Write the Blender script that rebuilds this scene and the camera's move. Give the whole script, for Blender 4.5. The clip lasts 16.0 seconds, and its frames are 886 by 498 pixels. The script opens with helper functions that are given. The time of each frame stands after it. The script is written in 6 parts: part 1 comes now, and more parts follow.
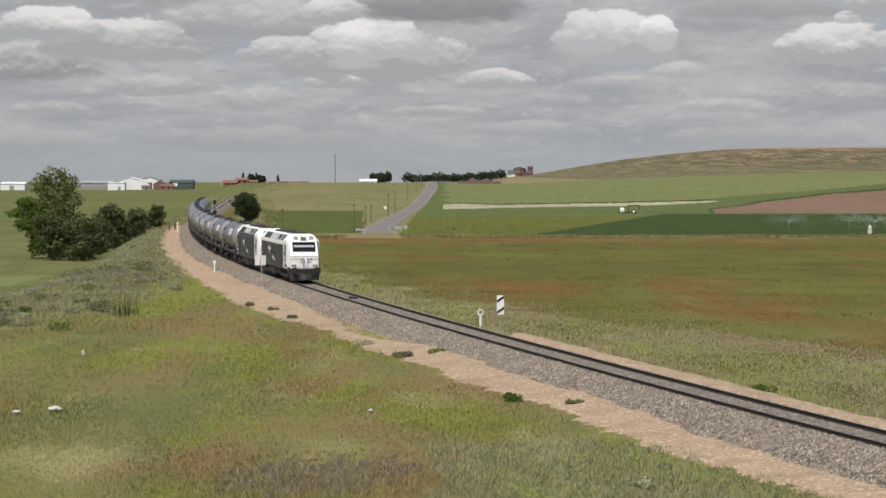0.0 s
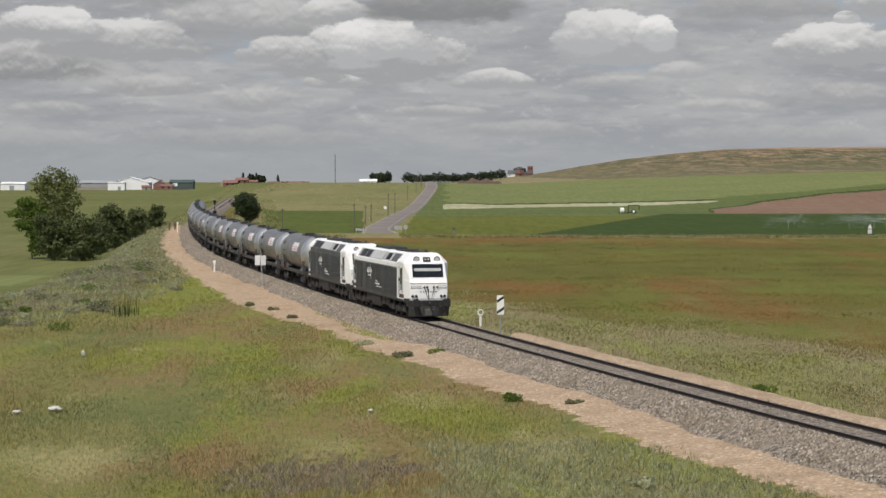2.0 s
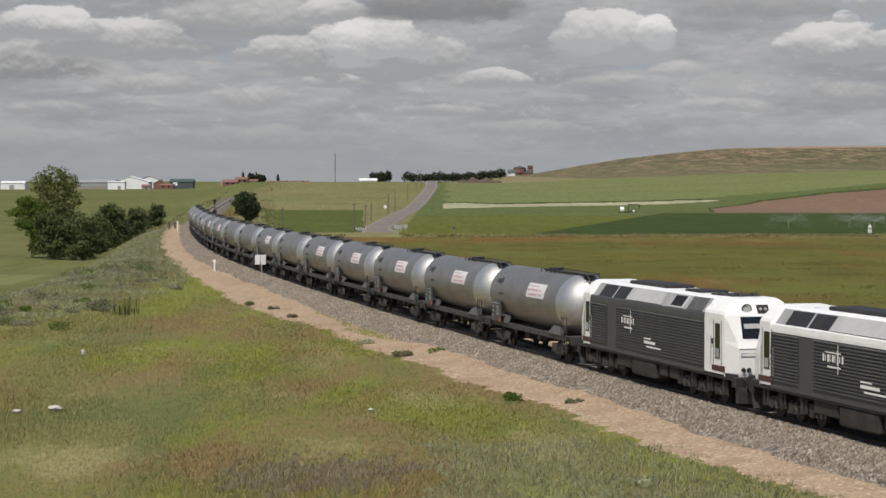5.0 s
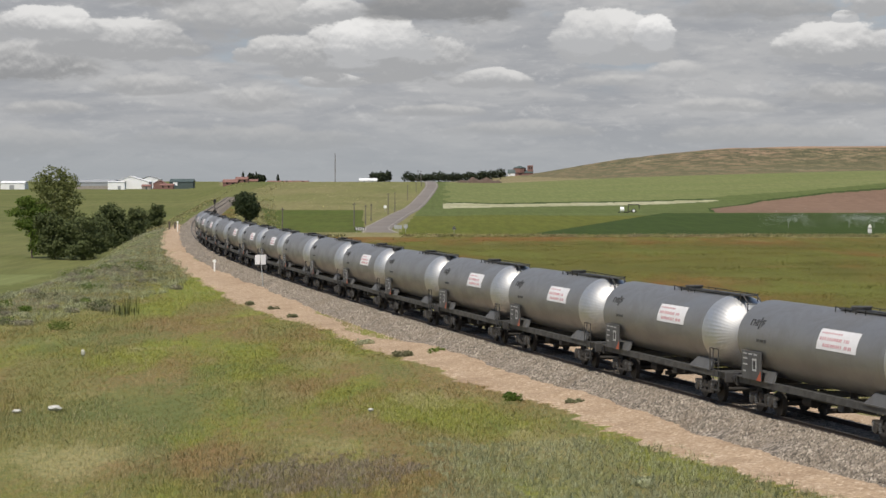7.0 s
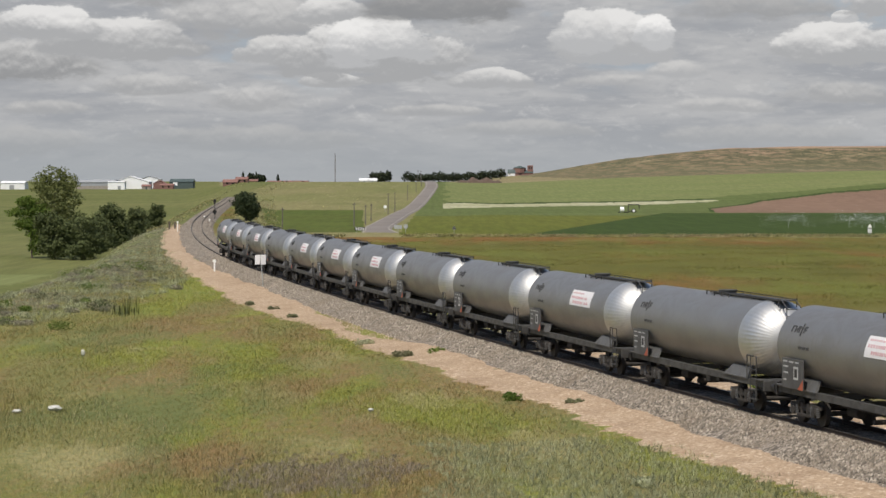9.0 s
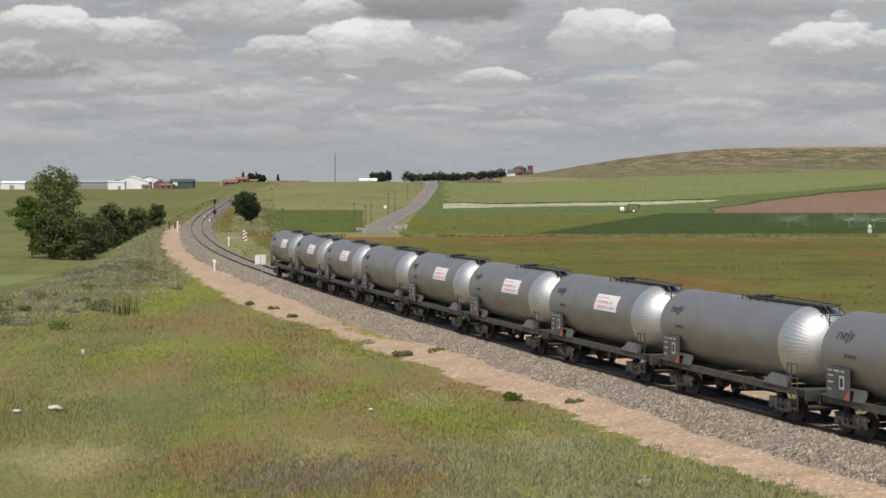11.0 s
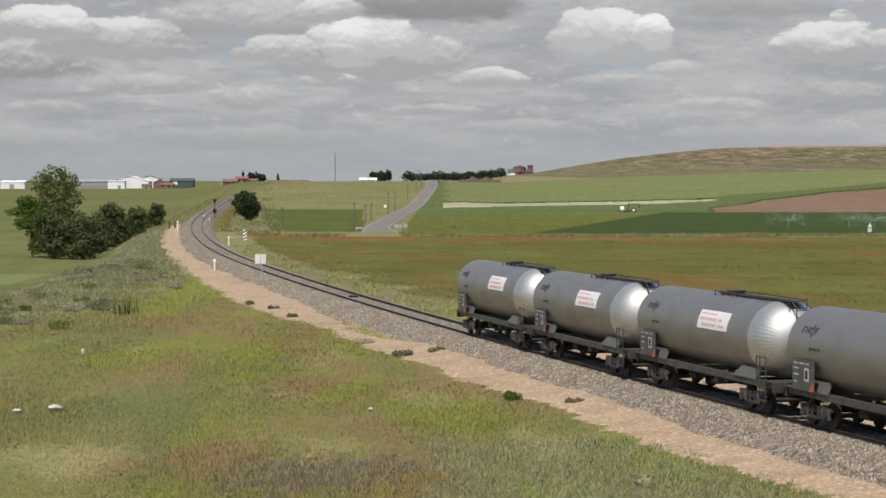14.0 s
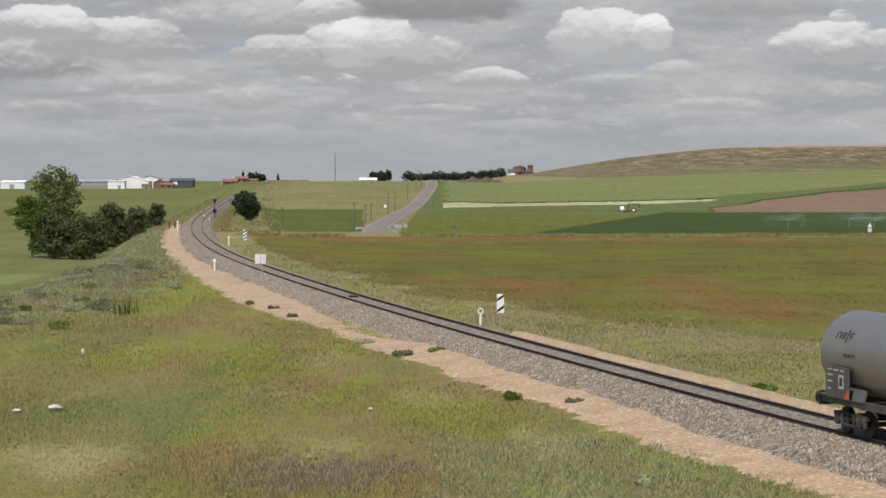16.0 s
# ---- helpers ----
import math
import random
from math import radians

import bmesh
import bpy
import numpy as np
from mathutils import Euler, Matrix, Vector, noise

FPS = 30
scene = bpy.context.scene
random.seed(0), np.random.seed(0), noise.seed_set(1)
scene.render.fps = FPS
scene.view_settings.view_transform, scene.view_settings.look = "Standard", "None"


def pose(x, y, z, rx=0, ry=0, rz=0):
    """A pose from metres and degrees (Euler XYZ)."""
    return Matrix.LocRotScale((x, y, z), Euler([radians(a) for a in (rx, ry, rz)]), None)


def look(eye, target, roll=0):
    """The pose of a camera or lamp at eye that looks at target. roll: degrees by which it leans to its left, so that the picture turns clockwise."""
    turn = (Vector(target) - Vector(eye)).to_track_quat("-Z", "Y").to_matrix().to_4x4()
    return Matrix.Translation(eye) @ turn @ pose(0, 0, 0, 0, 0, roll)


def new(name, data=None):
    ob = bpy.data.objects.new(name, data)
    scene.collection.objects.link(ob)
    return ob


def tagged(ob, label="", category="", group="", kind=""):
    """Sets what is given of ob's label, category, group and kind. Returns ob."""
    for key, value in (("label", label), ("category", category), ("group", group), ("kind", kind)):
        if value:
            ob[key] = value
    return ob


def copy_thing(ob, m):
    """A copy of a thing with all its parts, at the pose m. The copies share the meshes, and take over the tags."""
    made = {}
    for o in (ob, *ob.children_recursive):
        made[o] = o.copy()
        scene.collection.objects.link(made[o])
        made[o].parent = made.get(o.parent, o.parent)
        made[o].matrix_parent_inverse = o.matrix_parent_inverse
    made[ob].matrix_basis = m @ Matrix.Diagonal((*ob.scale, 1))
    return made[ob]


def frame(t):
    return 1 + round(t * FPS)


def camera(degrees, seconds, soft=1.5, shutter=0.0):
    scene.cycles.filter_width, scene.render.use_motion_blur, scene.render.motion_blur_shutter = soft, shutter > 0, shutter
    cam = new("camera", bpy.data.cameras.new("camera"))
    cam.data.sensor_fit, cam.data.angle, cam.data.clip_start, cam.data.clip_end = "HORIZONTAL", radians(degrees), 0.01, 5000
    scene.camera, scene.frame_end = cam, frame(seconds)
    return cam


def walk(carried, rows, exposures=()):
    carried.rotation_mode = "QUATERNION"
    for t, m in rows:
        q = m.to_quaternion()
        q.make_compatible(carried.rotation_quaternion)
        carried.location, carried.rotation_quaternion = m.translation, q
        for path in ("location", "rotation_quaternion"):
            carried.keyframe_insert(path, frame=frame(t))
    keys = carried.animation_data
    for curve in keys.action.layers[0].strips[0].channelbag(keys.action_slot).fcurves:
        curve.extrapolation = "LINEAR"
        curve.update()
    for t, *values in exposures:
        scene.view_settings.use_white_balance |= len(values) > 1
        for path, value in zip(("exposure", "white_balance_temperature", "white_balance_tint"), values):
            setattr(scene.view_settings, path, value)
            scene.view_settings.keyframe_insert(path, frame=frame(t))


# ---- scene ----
# the lens, and a stand that sinks by a hair on the way
EYE_Z = 8.6
TILT = math.degrees(math.atan(119.0 / 4150.0))
cam = camera(2 * math.degrees(math.atan(784.0 / 4150.0)), 16.0, soft=1.5)
walk(cam, [(0.0, pose(0, 0, EYE_Z, 90 - TILT)), (2.5, pose(0, 0, EYE_Z, 90 - TILT)),
           (3.3, pose(0, 0, EYE_Z, 90 - TILT - 0.017)), (12.8, pose(0, 0, EYE_Z, 90 - TILT - 0.020)),
           (13.8, pose(0, 0, EYE_Z, 90 - TILT - 0.034)), (16.0, pose(0, 0, EYE_Z, 90 - TILT - 0.034))],
     [(0.0, 0.0), (1.0, -0.02), (2.0, -0.08), (3.0, -0.15), (4.2, -0.20), (6.3, -0.02), (7.5, 0.03), (16.0, 0.06)])

# ---- light ----
SUN_ELEV, SUN_AZ = 58.0, 206.0          # degrees; azimuth clockwise from +y
world = bpy.data.worlds.new("sky")
scene.world = world
world.use_nodes = True
_n, _l = world.node_tree.nodes, world.node_tree.links
_sky = _n.new("ShaderNodeTexSky")
_sky.sky_type, _sky.sun_disc = "NISHITA", False
_sky.sun_elevation, _sky.sun_rotation = radians(SUN_ELEV), radians(SUN_AZ)
_n["Background"].inputs["Strength"].default_value = 0.11
_l.new(_sky.outputs[0], _n["Background"].inputs["Color"])
_sun = bpy.data.lights.new("sun", "SUN")
_sun.energy, _sun.angle, _sun.color = 4.3, radians(0.8), (1.0, 0.93, 0.82)
_a, _e = radians(SUN_AZ), radians(SUN_ELEV)
SUN_DIR = Vector((math.sin(_a) * math.cos(_e), math.cos(_a) * math.cos(_e), math.sin(_e)))
new("sun", _sun).matrix_world = look(SUN_DIR * 300, (0, 0, 0))
scene.view_settings.exposure = 0.0


# ---- materials ----
class Nodes:
    """Short hand for one node material."""

    def __init__(self, name, rough=0.8, metal=0.0, spec=0.3):
        self.mat = bpy.data.materials.new(name)
        self.mat.use_nodes = True
        self.n, self.l = self.mat.node_tree.nodes, self.mat.node_tree.links
        self.b = self.n["Principled BSDF"]
        self.b.inputs["Roughness"].default_value = rough
        self.b.inputs["Metallic"].default_value = metal
        self.b.inputs["Specular IOR Level"].default_value = spec
        self.geo = None

    def put(self, value, socket):
        if isinstance(value, bpy.types.NodeSocket):
            self.l.new(value, socket)
        elif isinstance(value, (tuple, list)) and len(value) == 3 and socket.type == "RGBA":
            socket.default_value = (*value, 1)
        else:
            socket.default_value = value

    def coords(self, scale=(1, 1, 1), local=True):
        t = self.n.new("ShaderNodeTexCoord") if local else self.n.new("ShaderNodeNewGeometry")
        m = self.n.new("ShaderNodeMapping")
        m.inputs["Scale"].default_value = scale
        self.l.new(t.outputs["Object" if local else "Position"], m.inputs["Vector"])
        return m.outputs[0]

    def noise(self, vec, scale, detail=4.0, rough=0.6, warp=0.0):
        t = self.n.new("ShaderNodeTexNoise")
        t.inputs["Scale"].default_value, t.inputs["Detail"].default_value = scale, detail
        t.inputs["Roughness"].default_value, t.inputs["Distortion"].default_value = rough, warp
        self.l.new(vec, t.inputs["Vector"])
        return t.outputs["Fac"]

    def cells(self, vec, scale, out="Color"):
        t = self.n.new("ShaderNodeTexVoronoi")
        t.inputs["Scale"].default_value = scale
        self.l.new(vec, t.inputs["Vector"])
        return t.outputs[out]

    def step(self, value, lo, hi, a=0.0, b=1.0):
        t = self.n.new("ShaderNodeMapRange")
        t.interpolation_type = "SMOOTHSTEP"
        for v, s in ((value, 0), (lo, 1), (hi, 2), (a, 3), (b, 4)):
            self.put(v, t.inputs[s])
        return t.outputs[0]

    def mix(self, f, a, b, how="MIX"):
        t = self.n.new("ShaderNodeMix")
        t.data_type, t.blend_type = "RGBA", how
        self.put(f, t.inputs[0]), self.put(a, t.inputs[6]), self.put(b, t.inputs[7])
        return t.outputs[2]

    def math(self, how, a, b=0.0, c=0.0):
        t = self.n.new("ShaderNodeMath")
        t.operation = how
        self.put(a, t.inputs[0]), self.put(b, t.inputs[1]), self.put(c, t.inputs[2])
        return t.outputs[0]

    def random(self):
        return self.n.new("ShaderNodeObjectInfo").outputs["Random"]

    def island(self):
        return self.n.new("ShaderNodeNewGeometry").outputs["Random Per Island"]

    def bump(self, height, strength, distance=0.02):
        t = self.n.new("ShaderNodeBump")
        t.inputs["Strength"].default_value, t.inputs["Distance"].default_value = strength, distance
        self.l.new(height, t.inputs["Height"])
        self.l.new(t.outputs[0], self.b.inputs["Normal"])

    def thin(self, color, gain=1.75):
        """A blade or leaf: half of the light is thrown back, half shines through."""
        bright = self.n.new("ShaderNodeVectorMath")
        bright.operation = "SCALE"
        bright.inputs[3].default_value = gain
        self.put(color, bright.inputs[0])
        a, b, mix = self.n.new("ShaderNodeBsdfDiffuse"), self.n.new("ShaderNodeBsdfTranslucent"), self.n.new("ShaderNodeMixShader")
        self.l.new(bright.outputs[0], a.inputs[0]), self.l.new(bright.outputs[0], b.inputs[0])
        self.l.new(a.outputs[0], mix.inputs[1]), self.l.new(b.outputs[0], mix.inputs[2])
        self.l.new(mix.outputs[0], self.n["Material Output"].inputs[0])
        self.n.remove(self.b)
        return self.mat

    def done(self, color, rough=None):
        self.put(color, self.b.inputs["Base Color"])
        if rough is not None:
            self.put(rough, self.b.inputs["Roughness"])
        return self.mat


def worn(name, color, dirt, rough=0.6, metal=0.0, amount=0.5, grain=9.0, spread=0.8, bump=0.15, spec=0.35):
    """Paint, metal, plaster or wood with stains and a fine grain."""
    m = Nodes(name, rough, metal, spec)
    p = m.coords()
    big, fine = m.noise(p, spread, 5.0, 0.65, 0.6), m.noise(p, grain, 4.0)
    c = m.mix(m.math("MULTIPLY", m.step(big, 0.42, 0.72), amount), color, dirt)
    c = m.mix(m.math("MULTIPLY", m.step(fine, 0.45, 0.75), amount * 0.5), c, dirt)
    m.bump(fine, bump, 0.01)
    return m.done(c, m.step(big, 0.3, 0.7, max(rough - 0.08, 0), min(rough + 0.1, 1)))


def field(name, a, b, c, big=0.012, small=0.16, stretch=(0.35, 1, 1), fleck=None, bump=0.6, grain=(0.45, 0.022, 1), depth=0.6):
    """Open ground: two greens in broad patches, a third in streaks, fine tufts."""
    m = Nodes(name, 0.95, 0, 0.1)
    p, q = m.coords(stretch, False), m.coords(grain, False)
    n1, n2, n3 = m.noise(p, big, 5.0, 0.62, 0.5), m.noise(p, small, 5.0, 0.68, 0.4), m.noise(q, 1.6, 6.0, 0.72)
    col = m.mix(m.step(n1, 0.38, 0.62), a, b)
    col = m.mix(m.step(n2, 0.46, 0.70), col, c)
    col = m.mix(m.step(n3, 0.42, 0.62, 0.0, depth), col, m.mix(0.55, col, tuple(v * 0.40 for v in b)))
    col = m.mix(m.step(n3, 0.46, 0.34, 0.0, depth * 0.5), col, tuple(min(1, v * 1.5) for v in c))
    if fleck:
        col = m.mix(m.step(m.noise(q, 0.7, 6.0, 0.75), 0.58, 0.66, 0.0, 0.8), col, fleck)
    m.bump(n3, bump, 0.25)
    return m.done(col)


def meadow_colour(m, tones, scale, shift, spots, blades=False):
    """Patchy sward: olive, fresh green, rust, straw and deep green in drifts of a few metres."""
    olive, fresh, rust, straw, deep = tones
    pos = m.n.new("ShaderNodeSeparateXYZ")
    m.l.new(m.coords((1, 1, 1), False), pos.inputs[0])

    def drift(base, spots):
        for cx, cy, rx, ry, k in spots:
            ax = m.math("MULTIPLY", m.math("SUBTRACT", pos.outputs[0], cx), 1 / rx)
            ay = m.math("MULTIPLY", m.math("SUBTRACT", pos.outputs[1], cy), 1 / ry)
            e = m.math("ADD", m.math("MULTIPLY", ax, ax), m.math("MULTIPLY", ay, ay))
            base = m.math("ADD", base, m.math("MULTIPLY", m.math("EXPONENT", m.math("MULTIPLY", e, -1.0)), k))
        return base
    p, q = m.coords((1, 0.20, 1), False), m.coords((1, 0.25, 1), False)
    n1, n2 = m.noise(p, 0.13 * scale, 6.0, 0.62, 0.4), m.noise(p, 0.19 * scale, 6.0, 0.62, 0.5)
    n3, n4 = m.noise(q, 0.26 * scale, 6.0, 0.66, 0.5), m.noise(q, 0.45 * scale, 6.0, 0.66)
    stray = m.math("MULTIPLY", m.math("SUBTRACT", m.island(), 0.5), 0.16) if blades else m.math("MULTIPLY", m.math("SUBTRACT", m.noise(p, 4.0, 4.0, 0.7), 0.5), 0.3)
    n1, n2, n3, n4 = (m.math("ADD", drift(v, more), m.math("MULTIPLY", stray, way)) for v, more, way in zip((n1, n2, n3, n4), spots, (1, -1, 1, -1)))
    col = m.mix(m.step(n1, 0.40, 0.64), olive, rust)
    col = m.mix(m.step(n2, 0.47 + shift, 0.66 + shift), col, fresh)
    col = m.mix(m.step(n3, 0.52, 0.70, 0.0, 0.85), col, straw)
    col = m.mix(m.step(n4, 0.50, 0.74, 0.0, 0.55), col, deep)
    return col


SWARD = ((0.204, 0.184, 0.064), (0.218, 0.226, 0.038), (0.250, 0.160, 0.076), (0.350, 0.298, 0.142), (0.102, 0.132, 0.046))
ROUGH = ((0.132, 0.120, 0.028), (0.146, 0.152, 0.034), (0.215, 0.104, 0.036), (0.215, 0.190, 0.070), (0.074, 0.078, 0.018))
VERGE = ((0.215, 0.200, 0.082), (0.230, 0.240, 0.062), (0.255, 0.195, 0.115), (0.370, 0.330, 0.195), (0.130, 0.138, 0.062))


# where each tone gathers: place, half width and depth, weight
NEAR_SPOTS = (((-16.5, 158, 4, 9, 0.30), (-9.2, 80, 3.2, 4.5, 0.26), (-3.0, 108, 6, 8, 0.16), (-12, 100, 5, 7, -0.2), (-5.0, 92, 4, 4, 0.16), (-8.0, 135, 5, 7, 0.12)),
              ((-11.3, 132, 3, 9, 0.20), (-0.8, 97, 3, 5, 0.22), (2.0, 93, 2, 4, 0.16), (-17.8, 130, 3.5, 14, 0.16), (-20.7, 205, 4.5, 24, 0.30), (-8.6, 79, 3, 5, -0.2), (-10, 117, 4, 7, 0.14), (9.5, 88, 3, 6, 0.08)),
              ((-13.2, 80, 2.6, 5.5, 0.30), (-14, 95, 5, 6, -0.15), (-19, 150, 3, 14, -0.15), (-20.7, 205, 5, 30, -0.2)),
              ((-14.6, 96, 4.5, 8, 0.22), (-10.4, 86, 1.1, 9, 0.26), (-21, 140, 3, 14, 0.14), (-11.5, 112, 2.5, 12, 0.14)))
FAR_SPOTS = (((-8, 385, 40, 12, 0.34), (22, 215, 14, 10, 0.16), (30, 330, 40, 20, -0.22), (15, 260, 30, 30, -0.22), (36, 262, 9, 9, 0.26)),
             ((33, 205, 12, 14, 0.22), (14, 190, 5, 12, 0.10), (20, 150, 8, 8, 0.16), (9, 310, 24, 16, 0.12)),
             ((12, 155, 12, 9, 0.16), (20, 290, 40, 40, -0.15), (24, 172, 10, 6, 0.10)),
             ((25, 250, 40, 28, 0.12), (40, 345, 45, 22, 0.16)))
NONE = ((), (), (), ())


def sward(name, tones, scale=1.0, shift=0.0, blades=False, spots=NONE):
    m = Nodes(name, 0.92, 0, 0.12)
    col = meadow_colour(m, tones, scale, shift, spots, blades)
    if blades:
        col = m.mix(m.math("MULTIPLY", m.island(), 0.26), col, tones[3])
        col = m.mix(m.step(m.island(), 0.80, 0.95, 0, 0.4), col, tones[4])
        old = tuple(v * 0.42 for v in tones[4])
        col = m.mix(m.step(m.island(), 0.40, 0.10, 0, 0.85), col, old)
        col = m.mix(m.step(m.island(), 0.62, 0.78, 0, 0.35), col, tones[3])
        return m.thin(col)
    else:
        fine = m.noise(m.coords((1, 0.35, 1), False), 5.0, 5.0, 0.78)
        col = m.mix(m.step(fine, 0.38, 0.62, 0.8, 0.0), col, m.mix(0.75, col, tones[4]))
        m.bump(fine, 0.5, 0.2)
    return m.done(col)


def hill_cover():
    """Dry hillside: bands of ochre, pink earth and olive scrub along its contours."""
    m = Nodes("scrub_hill", 0.95, 0, 0.1)
    n1 = m.noise(m.coords((0.006, 0.0, 0.17), False), 1.0, 5.0, 0.6, 0.4)
    n2 = m.noise(m.coords((0.030, 0.004, 0.40), False), 1.0, 6.0, 0.7, 0.5)
    n3 = m.noise(m.coords((0.085, 0.012, 0.55), False), 1.0, 8.0, 0.8)
    n4 = m.noise(m.coords((0.22, 0.02, 0.9), False), 1.0, 6.0, 0.75)
    col = m.mix(m.step(n1, 0.40, 0.56), (0.215, 0.168, 0.094), (0.290, 0.190, 0.125))
    col = m.mix(m.step(n2, 0.44, 0.60, 0.0, 0.9), col, (0.118, 0.110, 0.056))
    col = m.mix(m.step(n1, 0.62, 0.68, 0.0, 0.7), col, (0.36, 0.30, 0.20))
    col = m.mix(m.step(n3, 0.48, 0.54, 0.0, 0.9), col, (0.076, 0.076, 0.042))
    col = m.mix(m.step(n3, 0.45, 0.38, 0.0, 0.8), col, (0.37, 0.29, 0.18))
    col = m.mix(m.step(n4, 0.52, 0.57, 0.0, 0.85), col, (0.066, 0.070, 0.036))
    pos = m.n.new("ShaderNodeSeparateXYZ")
    m.l.new(m.coords((1, 1, 1), False), pos.inputs[0])
    low = m.step(m.math("ADD", pos.outputs[2], m.math("MULTIPLY", n2, 14.0)), 21.0, 36.0, 0.6, 0.0)
    col = m.mix(low, col, m.mix(n3, (0.085, 0.086, 0.042), (0.170, 0.150, 0.082)))
    crown = m.step(m.math("ADD", pos.outputs[2], m.math("MULTIPLY", n2, 5.0)), 36.5, 38.5, 0.0, 0.75)
    col = m.mix(crown, col, (0.36, 0.235, 0.155))
    return m.done(col)


M = {}
M["meadow"] = sward("meadow", SWARD, spots=NEAR_SPOTS)
M["weeds"] = sward("weeds", ROUGH, 0.5, spots=FAR_SPOTS)
M["margin"] = sward("margin", VERGE, 1.2)
M["verge"] = field("verge", (0.20, 0.19, 0.075), (0.25, 0.21, 0.11), (0.15, 0.155, 0.055), 0.05, 0.3)
M["crop_dark"] = field("dark_crop", (0.041, 0.064, 0.014), (0.048, 0.072, 0.017), (0.035, 0.055, 0.012), 0.02, 0.12)
M["crop_mid"] = field("mid_crop", (0.080, 0.104, 0.022), (0.094, 0.108, 0.024), (0.066, 0.088, 0.018), 0.02, 0.12)
M["crop_olive"] = field("olive_crop", (0.108, 0.118, 0.022), (0.122, 0.128, 0.026), (0.094, 0.106, 0.020), 0.012, 0.06, (0.15, 1, 1))
M["crop_green"] = field("green_crop", (0.102, 0.128, 0.040), (0.114, 0.136, 0.047), (0.088, 0.112, 0.033), 0.012, 0.06, (0.15, 1, 1))
M["crop_light"] = field("young_crop", (0.158, 0.176, 0.066), (0.148, 0.170, 0.060), (0.176, 0.184, 0.074), 0.008, 0.05, (0.3, 1, 1), None, 0.2, depth=0.4)
M["pale"] = field("pale_strip", (0.42, 0.40, 0.28), (0.34, 0.33, 0.20), (0.26, 0.26, 0.12), 0.05, 0.3)
M["ploughed"] = field("ploughed_soil", (0.200, 0.128, 0.088), (0.182, 0.116, 0.080), (0.218, 0.144, 0.100), 0.02, 0.2, (1, 0.2, 1), None, 0.3, depth=0.4)
M["scrub"] = hill_cover()
M["slope"] = field("rough_slope", (0.170, 0.170, 0.066), (0.205, 0.185, 0.084), (0.140, 0.146, 0.054), 0.02, 0.08, (0.5, 0.25, 1), (0.24, 0.21, 0.11), depth=0.45)
M["field_west"] = field("west_field", (0.128, 0.138, 0.046), (0.150, 0.152, 0.056), (0.104, 0.118, 0.036), 0.012, 0.04, (0.15, 0.6, 1))
M["plain"] = field("far_plain", (0.24, 0.19, 0.11), (0.17, 0.17, 0.07), (0.28, 0.22, 0.13), 0.006, 0.03, (0.3, 0.2, 1))
M["bank"] = sward("weedy_bank", ((0.142, 0.134, 0.066), (0.160, 0.176, 0.048), (0.172, 0.138, 0.080), (0.225, 0.190, 0.120), (0.085, 0.100, 0.044)), 1.3)


def gravel(name, a, b, c, size, bump, stain):
    m = Nodes(name, 0.95, 0, 0.15)
    p = m.coords((1, 1, 1), False)
    cell, broad = m.cells(p, size), m.noise(p, 0.35, 5.0, 0.65, 0.5)
    t = m.n.new("ShaderNodeSeparateColor")
    m.l.new(cell, t.inputs[0])
    col = m.mix(m.step(t.outputs[0], 0.2, 0.9), a, b)
    col = m.mix(m.step(t.outputs[1], 0.75, 0.95), col, c)
    col = m.mix(m.step(broad, 0.45, 0.70, 0, 0.6), col, stain)
    m.bump(m.cells(p, size, "Distance"), bump, 0.05)
    return m.done(col)


M["ballast"] = gravel("grey_ballast", (0.095, 0.082, 0.068), (0.245, 0.210, 0.174), (0.34, 0.295, 0.245), 8.0, 0.6, (0.165, 0.130, 0.096))
M["sand"] = gravel("pale_sand", (0.310, 0.223, 0.146), (0.410, 0.305, 0.208), (0.52, 0.41, 0.30), 9.0, 0.5, (0.250, 0.172, 0.110))
M["rail"] = worn("rusty_rail", (0.026, 0.020, 0.017), (0.050, 0.032, 0.022), 0.65, 0.2, 0.6, 20, 2)
M["railhead"] = worn("rail_head", (0.13, 0.12, 0.11), (0.07, 0.06, 0.05), 0.5, 0.6, 0.4, 20, 2)
M["concrete"] = worn("concrete", (0.31, 0.275, 0.24), (0.19, 0.165, 0.14), 0.9, 0, 0.7, 6, 1.2)
M["asphalt"] = worn("asphalt", (0.190, 0.165, 0.145), (0.150, 0.130, 0.115), 0.9, 0, 0.6, 1.5, 0.05)
M["road_edge"] = worn("worn_road_paint", (0.34, 0.31, 0.27), (0.20, 0.18, 0.15), 0.9, 0, 0.9, 0.4, 0.1)
M["white"] = worn("white_paint", (0.80, 0.80, 0.78), (0.55, 0.52, 0.47), 0.45, 0, 0.30, 4, 0.7, 0.05)
M["body_white"] = worn("dusty_white_paint", (0.86, 0.86, 0.85), (0.58, 0.55, 0.51), 0.34, 0, 0.24, 3, 0.7, 0.04)
M["body_dark"] = worn("dark_grey_paint", (0.060, 0.062, 0.064), (0.105, 0.098, 0.088), 0.5, 0, 0.5, 4, 0.5, 0.05)
M["roof_grey"] = worn("pale_grey_paint", (0.34, 0.35, 0.35), (0.22, 0.21, 0.19), 0.5, 0, 0.5, 4, 0.6, 0.05)
M["roof_pale"] = worn("dusty_grey_paint", (0.46, 0.46, 0.46), (0.32, 0.30, 0.28), 0.5, 0, 0.5, 4, 0.6, 0.05)
